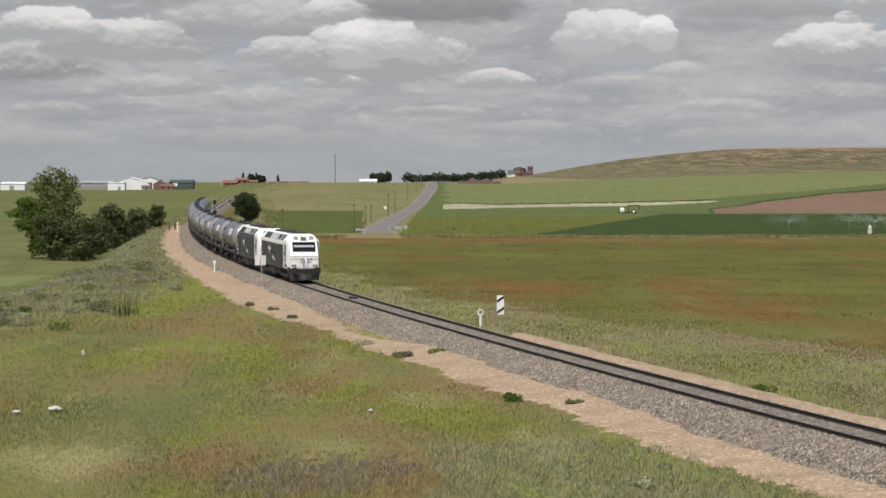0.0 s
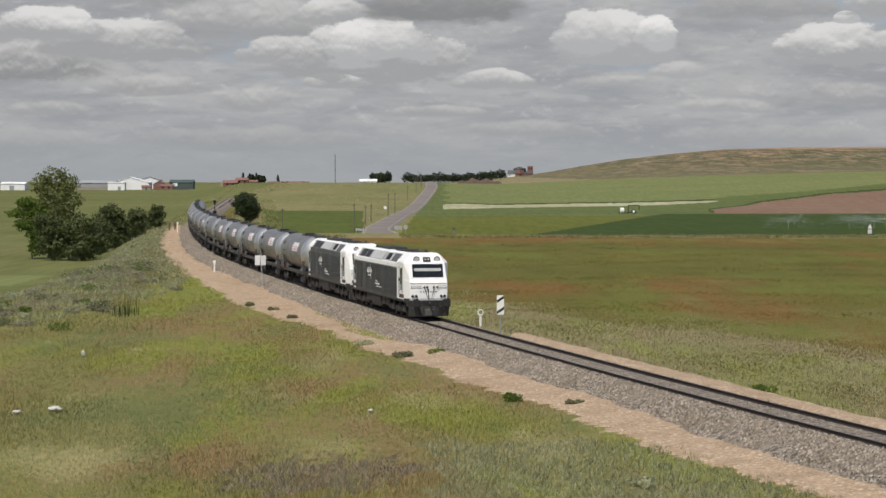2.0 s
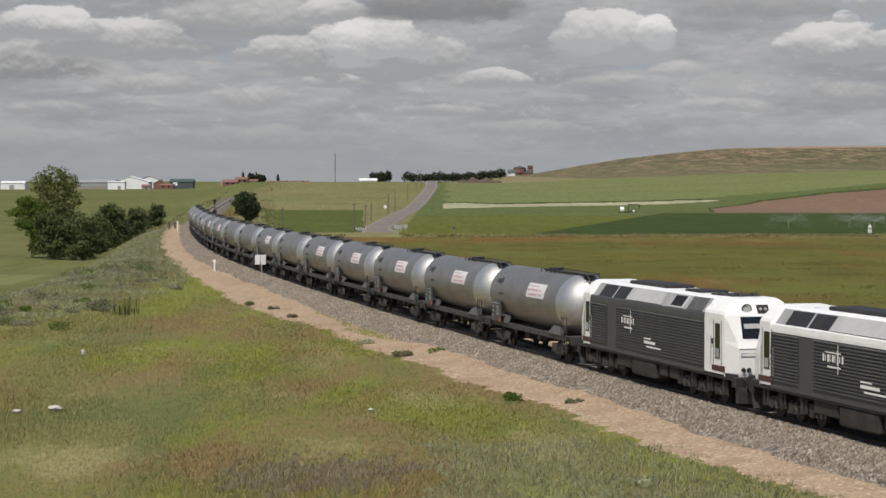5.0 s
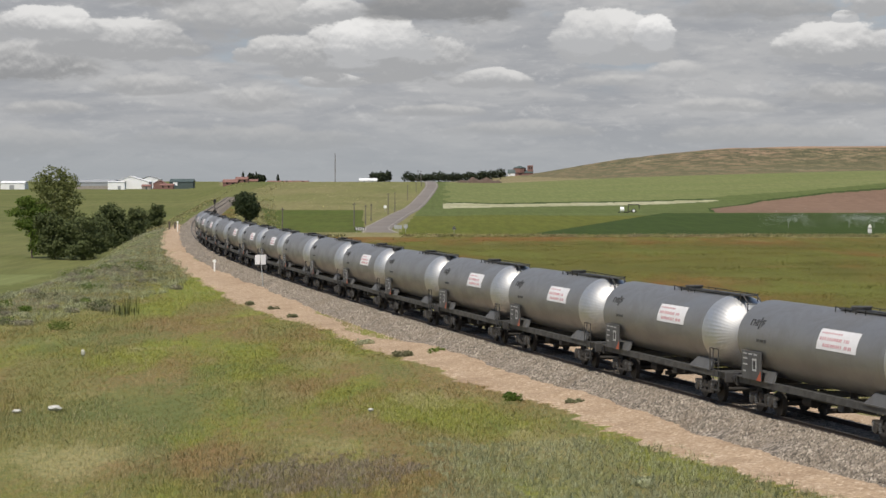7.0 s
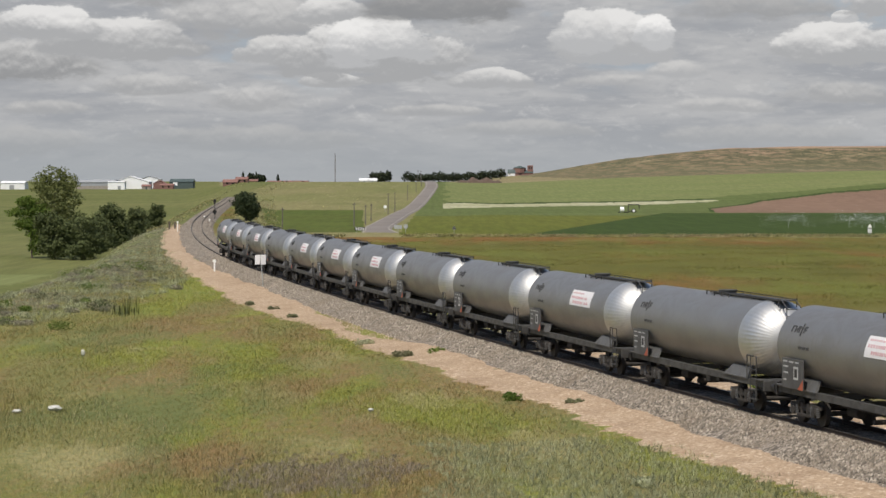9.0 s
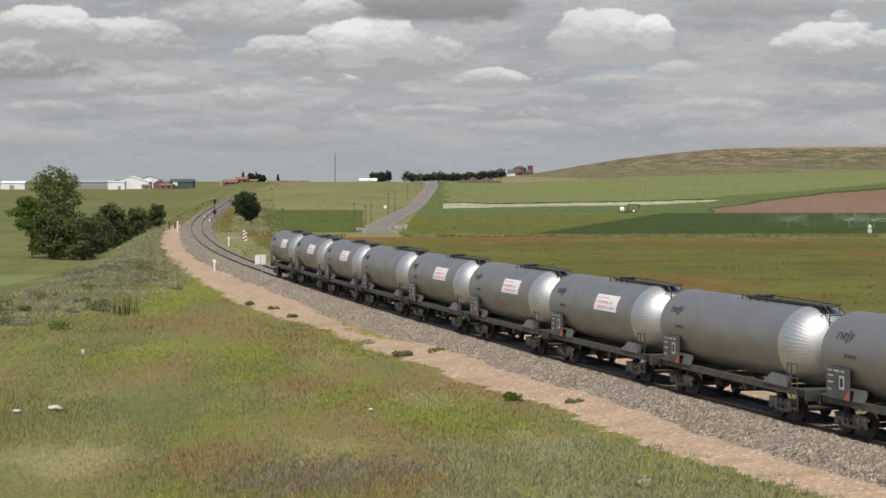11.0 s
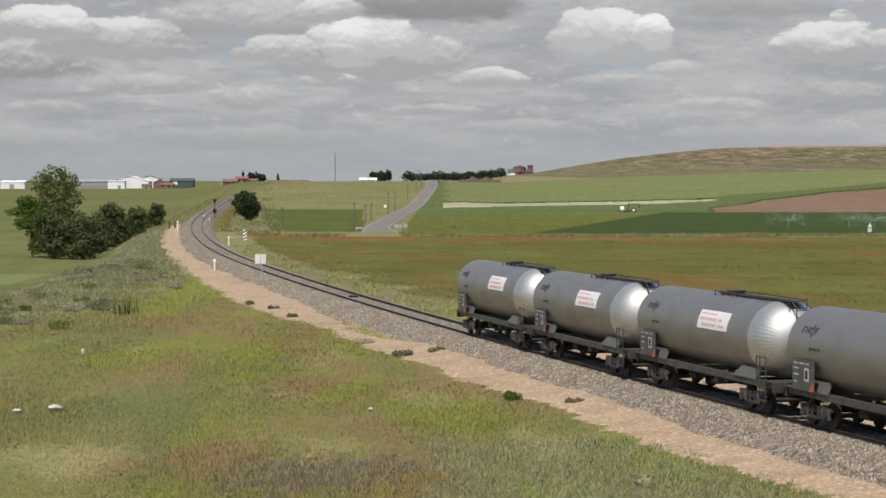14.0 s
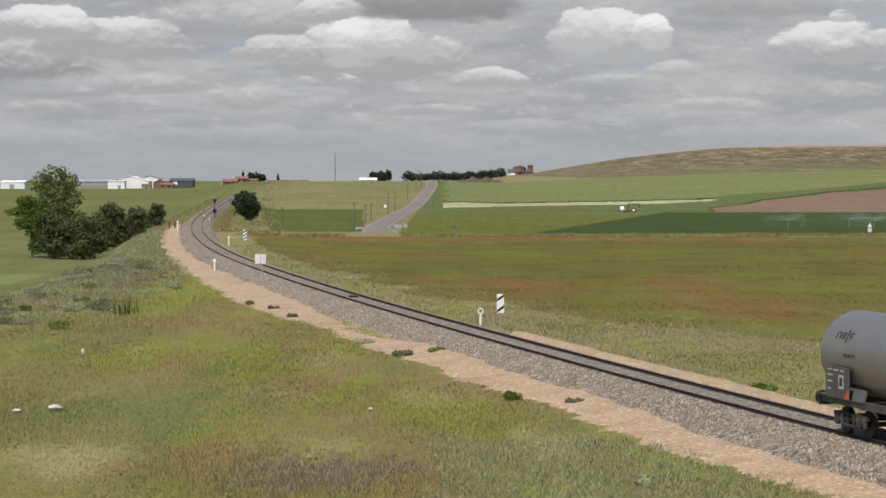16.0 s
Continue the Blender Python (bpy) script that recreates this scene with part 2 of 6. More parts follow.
M["black"] = worn("sooty_black", (0.018, 0.018, 0.019), (0.060, 0.052, 0.045), 0.6, 0, 0.7, 8, 1.5)
M["under"] = worn("grimy_underframe", (0.028, 0.026, 0.024), (0.075, 0.062, 0.050), 0.75, 0.1, 0.7, 7, 1.5)
M["frame"] = worn("grey_underframe", (0.064, 0.063, 0.061), (0.034, 0.030, 0.027), 0.6, 0.1, 0.6, 7, 1.5)
M["glass"] = worn("dark_glass", (0.010, 0.011, 0.012), (0.03, 0.03, 0.03), 0.10, 0, 0.2, 3, 1, 0.0, 0.5)
M["lamp"] = worn("lamp_glass", (0.50, 0.48, 0.45), (0.30, 0.28, 0.26), 0.15, 0.2, 0.3)
M["maroon"] = worn("maroon_paint", (0.085, 0.035, 0.035), (0.05, 0.03, 0.03), 0.5, 0, 0.4)
M["orange"] = worn("orange_paint", (0.36, 0.085, 0.045), (0.18, 0.06, 0.04), 0.6, 0, 0.5)
M["red_ink"] = worn("red_print", (0.47, 0.25, 0.27), (0.60, 0.45, 0.46), 0.7, 0, 0.6, 14, 2)
M["poster"] = worn("white_vinyl", (0.66, 0.65, 0.66), (0.52, 0.49, 0.49), 0.5, 0, 0.4, 5, 1)
M["ink"] = worn("dark_lettering", (0.040, 0.040, 0.042), (0.10, 0.10, 0.10), 0.6, 0, 0.4, 12, 2)
M["pale_ink"] = worn("pale_lettering", (0.42, 0.42, 0.42), (0.20, 0.20, 0.20), 0.6, 0, 0.5, 12, 2)
M["trunk"] = worn("bark", (0.12, 0.10, 0.08), (0.06, 0.05, 0.04), 0.95, 0, 0.7, 6, 1, 0.6)
M["wood_pole"] = worn("grey_pole", (0.16, 0.14, 0.12), (0.09, 0.08, 0.07), 0.9, 0, 0.6, 6, 1)
M["brick_red"] = worn("red_masonry", (0.21, 0.115, 0.095), (0.15, 0.09, 0.08), 0.9, 0, 0.5, 1.0, 0.15)
M["roof_red"] = worn("red_roof", (0.22, 0.115, 0.095), (0.16, 0.09, 0.08), 0.9, 0, 0.5, 1.0, 0.15)
M["wall_white"] = worn("white_cladding", (0.78, 0.78, 0.78), (0.60, 0.60, 0.58), 0.7, 0, 0.4, 0.6, 0.08)
M["wall_grey"] = worn("grey_cladding", (0.30, 0.31, 0.32), (0.22, 0.22, 0.22), 0.7, 0, 0.5, 0.6, 0.08)
M["wall_dark"] = worn("dark_cladding", (0.07, 0.095, 0.09), (0.05, 0.06, 0.06), 0.7, 0, 0.5, 0.6, 0.08)
M["water"] = worn("water_drops", (0.75, 0.78, 0.80), (0.6, 0.62, 0.65), 0.2, 0, 0.3)
M["pale_stone"] = worn("pale_stone", (0.50, 0.49, 0.45), (0.32, 0.30, 0.26), 0.9, 0, 0.6, 6, 1.5)
M["soil"] = worn("heaped_soil", (0.105, 0.072, 0.055), (0.060, 0.050, 0.034), 0.95, 0, 0.7, 0.8, 0.1, 0.5)


def leafy(name, dark, light, tone=0.5, gain=0):
    m = Nodes(name, 0.75, 0, 0.25)
    col = m.mix(m.island(), dark, light)
    col = m.mix(m.step(m.noise(m.coords(), 0.5, 3.0), 0.4, 0.65, 0, tone), col, light)
    return m.thin(col, gain) if gain else m.done(col)


M["leaf_dark"] = leafy("dark_leaves", (0.016, 0.026, 0.010), (0.040, 0.054, 0.020))
M["leaf_mid"] = leafy("mid_leaves", (0.058, 0.070, 0.026), (0.132, 0.142, 0.056), 0.5, 1.7)
M["leaf_bush"] = leafy("bush_leaves", (0.030, 0.042, 0.014), (0.092, 0.110, 0.038), 0.6)
M["leaf_fresh"] = leafy("fresh_leaves", (0.045, 0.075, 0.016), (0.105, 0.140, 0.034), 0.5, 1.7)
M["leaf_far"] = leafy("far_leaves", (0.012, 0.020, 0.010), (0.035, 0.045, 0.020))


M["grass"] = sward("grass_blades", SWARD, 1.0, 0.0, True, NEAR_SPOTS)
M["grass_far"] = sward("weed_blades", VERGE, 1.2, 0.0, True)
M["rough_blades"] = sward("rough_blades", ROUGH, 0.5, 0.0, True, FAR_SPOTS)


def stone_material():
    m = Nodes("loose_stone", 0.9, 0, 0.2)
    r = m.island()
    col = m.mix(r, (0.080, 0.069, 0.056), (0.350, 0.300, 0.242))
    col = m.mix(m.step(r, 0.86, 0.95), col, (0.40, 0.35, 0.29))
    col = m.mix(m.step(m.noise(m.coords((1, 1, 1), False), 0.4, 4.0), 0.45, 0.7, 0, 0.5), col, (0.16, 0.125, 0.092))
    return m.done(col)


M["stones"] = stone_material()
M["pebbles"] = leafy("sandy_pebbles", (0.27, 0.195, 0.135), (0.50, 0.39, 0.29))
M["sage"] = leafy("grey_herbs", (0.085, 0.096, 0.050), (0.265, 0.266, 0.172), 0.5, 2.2)
M["grey_shrub"] = leafy("grey_leaves", (0.125, 0.118, 0.080), (0.230, 0.212, 0.155), 0.5, 1.8)
M["heath"] = leafy("brown_herbs", (0.110, 0.088, 0.070), (0.310, 0.265, 0.220), 0.5, 1.7)
M["shrub"] = leafy("shrub_leaves", (0.085, 0.092, 0.050), (0.165, 0.165, 0.095), 0.5, 1.6)
M["dry"] = leafy("dry_stalks", (0.26, 0.23, 0.13), (0.38, 0.34, 0.21), 0.5, 1.7)


# ---- mesh helpers ----
def part(name, bm, mat, parent=None, label=""):
    """Links a bmesh as one mesh object, under a thing or a part where one is given."""
    me = bpy.data.meshes.new(name)
    bm.normal_update()
    bm.to_mesh(me)
    bm.free()
    for one in (mat if isinstance(mat, (list, tuple)) else (mat,)):
        me.materials.append(M[one])
    ob = new(name, me)
    ob.parent = parent
    return tagged(ob, label)


def empty(name, label, category, group="", kind="", at=(0, 0, 0)):
    ob = new(name)
    ob.location = at
    return tagged(ob, label, category, group, kind)


def box(bm, a, b, bevel=0.0, mat=0):
    made = bmesh.ops.create_cube(bm, size=1.0)
    vs = made["verts"]
    for v in vs:
        v.co = Vector([a[i] + (v.co[i] + 0.5) * (b[i] - a[i]) for i in range(3)])
    faces = {f for v in vs for f in v.link_faces}
    for f in faces:
        f.material_index = mat
    if bevel:
        bmesh.ops.bevel(bm, geom=list({e for v in vs for e in v.link_edges}), offset=bevel, segments=1, affect="EDGES", profile=0.5)
    return vs


def rod(bm, a, b, r, seg=8, r2=None, cap=True):
    a, b = Vector(a), Vector(b)
    d = b - a
    made = bmesh.ops.create_cone(bm, cap_ends=cap, segments=seg, radius1=r, radius2=r if r2 is None else r2, depth=d.length)
    m = Matrix.Translation((a + b) / 2) @ d.to_track_quat("Z", "Y").to_matrix().to_4x4()
    bmesh.ops.transform(bm, matrix=m, verts=made["verts"])
    return made["verts"]


def loft(bm, rings, close=True, caps=True, smooth=False, mat=0):
    """Skins a row of rings with equal counts."""
    vs = [[bm.verts.new(p) for p in ring] for ring in rings]
    n = len(rings[0])
    for a, b in zip(vs, vs[1:]):
        for i in range(n if close else n - 1):
            f = bm.faces.new((a[i], a[(i + 1) % n], b[(i + 1) % n], b[i]))
            f.smooth, f.material_index = smooth, mat
    if caps and close:
        bm.faces.new(vs[0][::-1]).material_index = mat
        bm.faces.new(vs[-1]).material_index = mat
    return vs


def mesh_arrays(name, verts, faces, mat, parent=None):
    """One mesh from arrays of vertices and of faces with one count of corners."""
    me = bpy.data.meshes.new(name)
    k = faces.shape[1]
    me.vertices.add(len(verts)), me.loops.add(faces.size), me.polygons.add(len(faces))
    me.vertices.foreach_set("co", np.asarray(verts, np.float32).ravel())
    me.loops.foreach_set("vertex_index", faces.astype(np.int32).ravel())
    me.polygons.foreach_set("loop_start", np.arange(0, faces.size, k, dtype=np.int32))
    me.polygons.foreach_set("loop_total", np.full(len(faces), k, np.int32))
    me.update(calc_edges=True)
    for one in (mat if isinstance(mat, (list, tuple)) else (mat,)):
        me.materials.append(M[one])
    ob = new(name, me)
    ob.parent = parent
    return ob


# ---- the line of the track ----
KNOTS = [40, 110, 180, 240, 300, 380, 480, 620, 900]
SLOPES = [-0.2794, -0.2312, -0.2017, -0.1892, -0.1462, -0.1114, -0.0824, -0.0721, -0.0765]
_g = np.linspace(40, 1000, 4801)
_s = np.interp(_g, KNOTS, SLOPES)
_x = 35.546 - 0.2794 * 40 + np.concatenate([[0], np.cumsum((_s[1:] + _s[:-1]) / 2 * (_g[1] - _g[0]))])
_k = np.sqrt(1 + _s ** 2)
LINE_X, LINE_Y = _x + 0.87 / _k, _g - 0.87 * _s / _k
LINE_S = np.concatenate([[0], np.cumsum(np.hypot(np.diff(LINE_X), np.diff(LINE_Y)))])


def rise(y):
    """Height of the rail head above the near stretch."""
    y = np.asarray(y, float)
    return np.where(y < 180, 0, np.where(y < 260, (y - 180) ** 2 * 0.000025, 0.16 + (y - 260) * 0.004))


def on_track(s):
    """Place of the centre line at s metres along it, and the unit way of growing s."""
    if s < 0:
        w = np.array([LINE_X[40] - LINE_X[0], LINE_Y[40] - LINE_Y[0]])
        w /= np.hypot(*w)
        return LINE_X[0] + w[0] * s, LINE_Y[0] + w[1] * s, w
    x, y = np.interp(s, LINE_S, LINE_X), np.interp(s, LINE_S, LINE_Y)
    w = np.array([np.interp(s + 1.5, LINE_S, LINE_X) - np.interp(max(s - 1.5, 0), LINE_S, LINE_X),
                  np.interp(s + 1.5, LINE_S, LINE_Y) - np.interp(max(s - 1.5, 0), LINE_S, LINE_Y)])
    return x, y, w / np.hypot(*w)


def beside(s, off, z=0.0):
    """A point off metres to the far side (+) or the viewer's side (-) of the centre line, z over the rail head."""
    x, y, w = on_track(s)
    return Vector((x + w[1] * off, y - w[0] * off, float(rise(y)) + z))


def track_x(y):
    y = np.asarray(y, float)
    near = LINE_X[0] + (y - LINE_Y[0]) * SLOPES[0]
    return np.where(y < LINE_Y[0], near, np.interp(y, LINE_Y, LINE_X))


# ---- the lie of the land ----
def sstep(v, a, b):
    t = np.clip((np.asarray(v, float) - a) / (b - a), 0, 1)
    return t * t * (3 - 2 * t)


def ripple(x, y, size, seed):
    r = np.random.RandomState(seed)
    out = np.zeros(np.broadcast(x, y).shape)
    for k in range(9):
        a, f = r.uniform(0, 6.283), r.uniform(0.5, 2.2) / size
        out = out + np.sin((x * math.cos(a) + y * math.sin(a)) * 6.283 * f + r.uniform(0, 6.283)) / 9
    return out


def land(x, y):
    """Height of the ground."""
    x, y = np.asarray(x, float), np.asarray(y, float)
    u = x / np.maximum(y, 120.0)
    west = np.interp(y, [0, 250, 420, 900, 1500, 3000, 5000], [-4.2, -4.2, -4.0, -2.0, 2.9, 6.6, 8.2])
    mid = np.interp(y, [0, 700, 790, 850, 1000, 1120, 1200, 1400, 5000], [-1, -1, -0.9, 0.0, 3.9, 7.1, 8.2, 7.5, 7.0])
    lift = np.interp(x, [0, 30, 110, 180, 235, 600], [0, 0, 3.5, 5.5, 7.0, 9.0])
    east = np.interp(y, [0, 700, 900, 1300, 3000, 5000], [-1, -1, -0.3, 7.3, 12.4, 13.0]) + lift * sstep(y, 900, 1300)
    ridge = np.interp(x, [78, 108, 138, 167, 205, 244, 300, 420, 900, 2500], [0, 0.6, 6.2, 12.6, 17.4, 20.0, 20.8, 21.0, 16, 8])
    east = east + np.maximum(0, ridge + 0.8 * ripple(x, y, 90, 5)) * sstep(y, 1350, 2000) * (1 - 0.6 * sstep(y, 2200, 4000))
    a, b = sstep(u, -0.112, -0.085), sstep(u, -0.003, 0.028)
    far = west * (1 - a) + (mid * (1 - b) + east * b) * a
    shelf = -0.95 + 0.035 * ripple(x, y, 9, 2) + 0.10 * ripple(x, y, 34, 3)
    edge = np.interp(y, [0, 120, 200, 300, 400, 480], [-60, -44, -37.5, -41.5, -49.5, -58])
    drop = sstep(edge - x, -4, 10)
    near = shelf * (1 - drop) + np.minimum(west, shelf) * drop
    k = sstep(y, 400, 520)
    z = near * (1 - k) + far * k
    d = np.abs(x - track_x(y)) / 1.03
    bed = rise(y) - 0.92
    w = (1 - sstep(d, 4.5, 4.5 + 9 * sstep(y, 200, 420) + 3)) * (1 - sstep(y, 900, 980))
    z = z * (1 - w) + bed * w
    mound = 7.9 * (1 - sstep(np.hypot(x / 26, np.where(y > 0, y / 52, y / 60)), 0.12, 1.0))
    return z + mound


def fan_rows():
    rows = [-4400, -2600, -1500, -900, -500, -300, -180, -110, -60, -30, -10]
    y = 5.0
    while y < 60:
        rows.append(y)
        y += 5
    while y < 4400:
        rows.append(y)
        y *= 1.012 if y < 400 else (1.0075 if y < 1500 else 1.025)
    return np.array(rows + [4500.0])


def region(x, y):
    """Which ground cover grows at x, y: a slot of the ground's materials."""
    u = x / np.maximum(y, 1)
    east = u > 0.001 + 0.004 * ripple(x, y, 90, 17)
    r = np.full(x.shape, 0)                                    # foreground meadow
    off = (x - track_x(y)) / 1.03
    r[(off > 0) & (y > 30)] = 1                                # weeds beyond the track
    r[(off > 0) & (off < 9 + 11 * (1 - sstep(y, 130, 210)) + 5 * ripple(x, y, 25, 13)) & (y > 30) & (y < 400)] = 13
    edge = np.interp(y, [0, 120, 200, 300, 400, 480], [-60, -44, -37.5, -41.5, -49.5, -58])
    r[(x < edge + 10 + 4 * ripple(x, y, 20, 11)) & (y > 140) & (y < 470)] = 10     # weedy bank
    r[(x < edge - 4) & (y > 100)] = 8
    wob = 6 * ripple(x, y, 60, 7)
    far = (off > 6) & (y > 398 + wob)
    r[far] = 2
    m = far & (y > 414 + wob)
    r[m & (u < -0.006)] = 7
    r[m & (u >= -0.030) & (x > -8)] = 4
    r[m & (x > -0.083 * y + 4) & (u < -0.034) & (y < 770) & (y > 436)] = 14
    dark = (x > 18.6 + (y - 438) * 0.179) & (y < 705) & (y > 408 + wob) & (x > 10)
    r[far & dark] = 3
    r[(r == 4) & (y < 650 + 20 * ripple(x, y, 70, 19))] = 15
    foot = np.interp(x, [0, 23, 66, 109], [796, 826, 869, 940])
    top = np.interp(x, [-5, 0, 25, 71, 111, 122, 161, 208, 400], [850, 862, 904, 928, 957, 990, 1038, 1105, 1350])
    frayed = 7 * ripple(x * 3, y, 40, 23)
    r[far & (x > 0) & (x < 111) & (y > foot + frayed) & (y < top + frayed)] = 5
    r[far & east & (x < 111) & (y >= top + frayed) & (y < top + 14)] = 3
    r[far & east & (y >= top + 14) & (y < 1320)] = 6
    soil = np.interp(x, [83, 90, 127, 169, 200, 420], [715, 787, 936, 1024, 1059, 1290])
    r[far & (y > 707) & (x > 83) & (y < soil)] = 9
    r[far & (x > 83) & (y >= soil) & (y < soil + 12)] = 3
    r[(x < -53) & (y > 286) & (y < 320)] = 6
    r[far & (y >= 1320) & east] = 12
    r[far & (y >= 1320) & (x > 86 + 14 * ripple(x, y, 200, 4))] = 11
    r[(u < -0.095) & (y > 470)] = 8
    r[(u < 0.001) & (u >= -0.095) & (y > 1230)] = 12
    return r


def build_ground():
    ys = fan_rows()
    core = np.linspace(-0.235, 0.235, 471)
    xs = core[None, :] * (np.abs(ys)[:, None] + 45)
    wide = np.array([40, 130, 350, 900, 2000, 3300.0])
    xs = np.concatenate([xs[:, :1] - wide[::-1][None, :], xs, xs[:, -1:] + wide[None, :]], 1)
    yy = np.repeat(ys[:, None], xs.shape[1], 1)
    zz = land(xs, yy)
    nr, nc = xs.shape
    v = np.stack([xs, yy, zz], -1).reshape(-1, 3)
    i = np.arange(nr * nc).reshape(nr, nc)
    f = np.stack([i[:-1, :-1], i[:-1, 1:], i[1:, 1:], i[1:, :-1]], -1).reshape(-1, 4)
    names = ["meadow", "weeds", "verge", "crop_dark", "crop_green", "pale", "crop_light", "slope", "field_west", "ploughed", "bank", "scrub", "plain", "margin", "crop_mid", "crop_olive"]
    ob = mesh_arrays("ground", v, f, names)
    c = v[f].mean(1)
    ob.data.polygons.foreach_set("material_index", region(c[:, 0], c[:, 1]).astype(np.int32))
    ob.data.polygons.foreach_set("use_smooth", np.ones(len(f), bool))
    tagged(ob, "rolling farmland with meadow, green crop fields, ploughed soil and a dry hill", "ground", kind="structure")


build_ground()


# ---- sky ----
# heaped clouds: centre along the horizon, flat base, half width, height, whiteness of the top, greyness of the foot
HEAPS = [(-760, 60, 170, 46, 0.46, 0.33), (-330, 70, 240, 40, 0.45, 0.33), (140, 92, 150, 26, 0.47, 0.34), (560, 78, 200, 34, 0.46, 0.34),
         (-690, 128, 90, 26, 0.50, 0.34), (-505, 168, 110, 34, 0.54, 0.33), (-330, 138, 92, 44, 0.56, 0.34), (-10, 126, 110, 18, 0.50, 0.35),
         (500, 132, 100, 24, 0.52, 0.36), (700, 150, 110, 36, 0.50, 0.33), (300, 176, 90, 22, 0.52, 0.37), (420, 196, 60, 26, 0.55, 0.38),
         (90, 178, 78, 30, 0.62, 0.36), (-190, 180, 62, 20, 0.70, 0.36), (-720, 196, 150, 70, 0.56, 0.25), (-560, 236, 150, 62, 0.66, 0.34),
         (-700, 262, 120, 50, 0.70, 0.36), (-330, 268, 190, 80, 0.55, 0.33), (-190, 296, 70, 40, 0.66, 0.36), (-260, 224, 110, 46, 0.60, 0.36),
         (-120, 208, 190, 88, 0.68, 0.34), (-150, 224, 60, 74, 0.74, 0.42), (-70, 236, 66, 58, 0.70, 0.42), (0, 300, 170, 60, 0.30, 0.22),
         (300, 236, 122, 76, 0.70, 0.38), (376, 252, 40, 50, 0.78, 0.45), (250, 250, 60, 64, 0.66, 0.42), (705, 226, 130, 62, 0.68, 0.36),
         (708, 288, 26, 18, 0.76, 0.45), (560, 300, 150, 40, 0.40, 0.30), (-480, 330, 130, 60, 0.45, 0.30), (820, 300, 120, 60, 0.62, 0.36)]


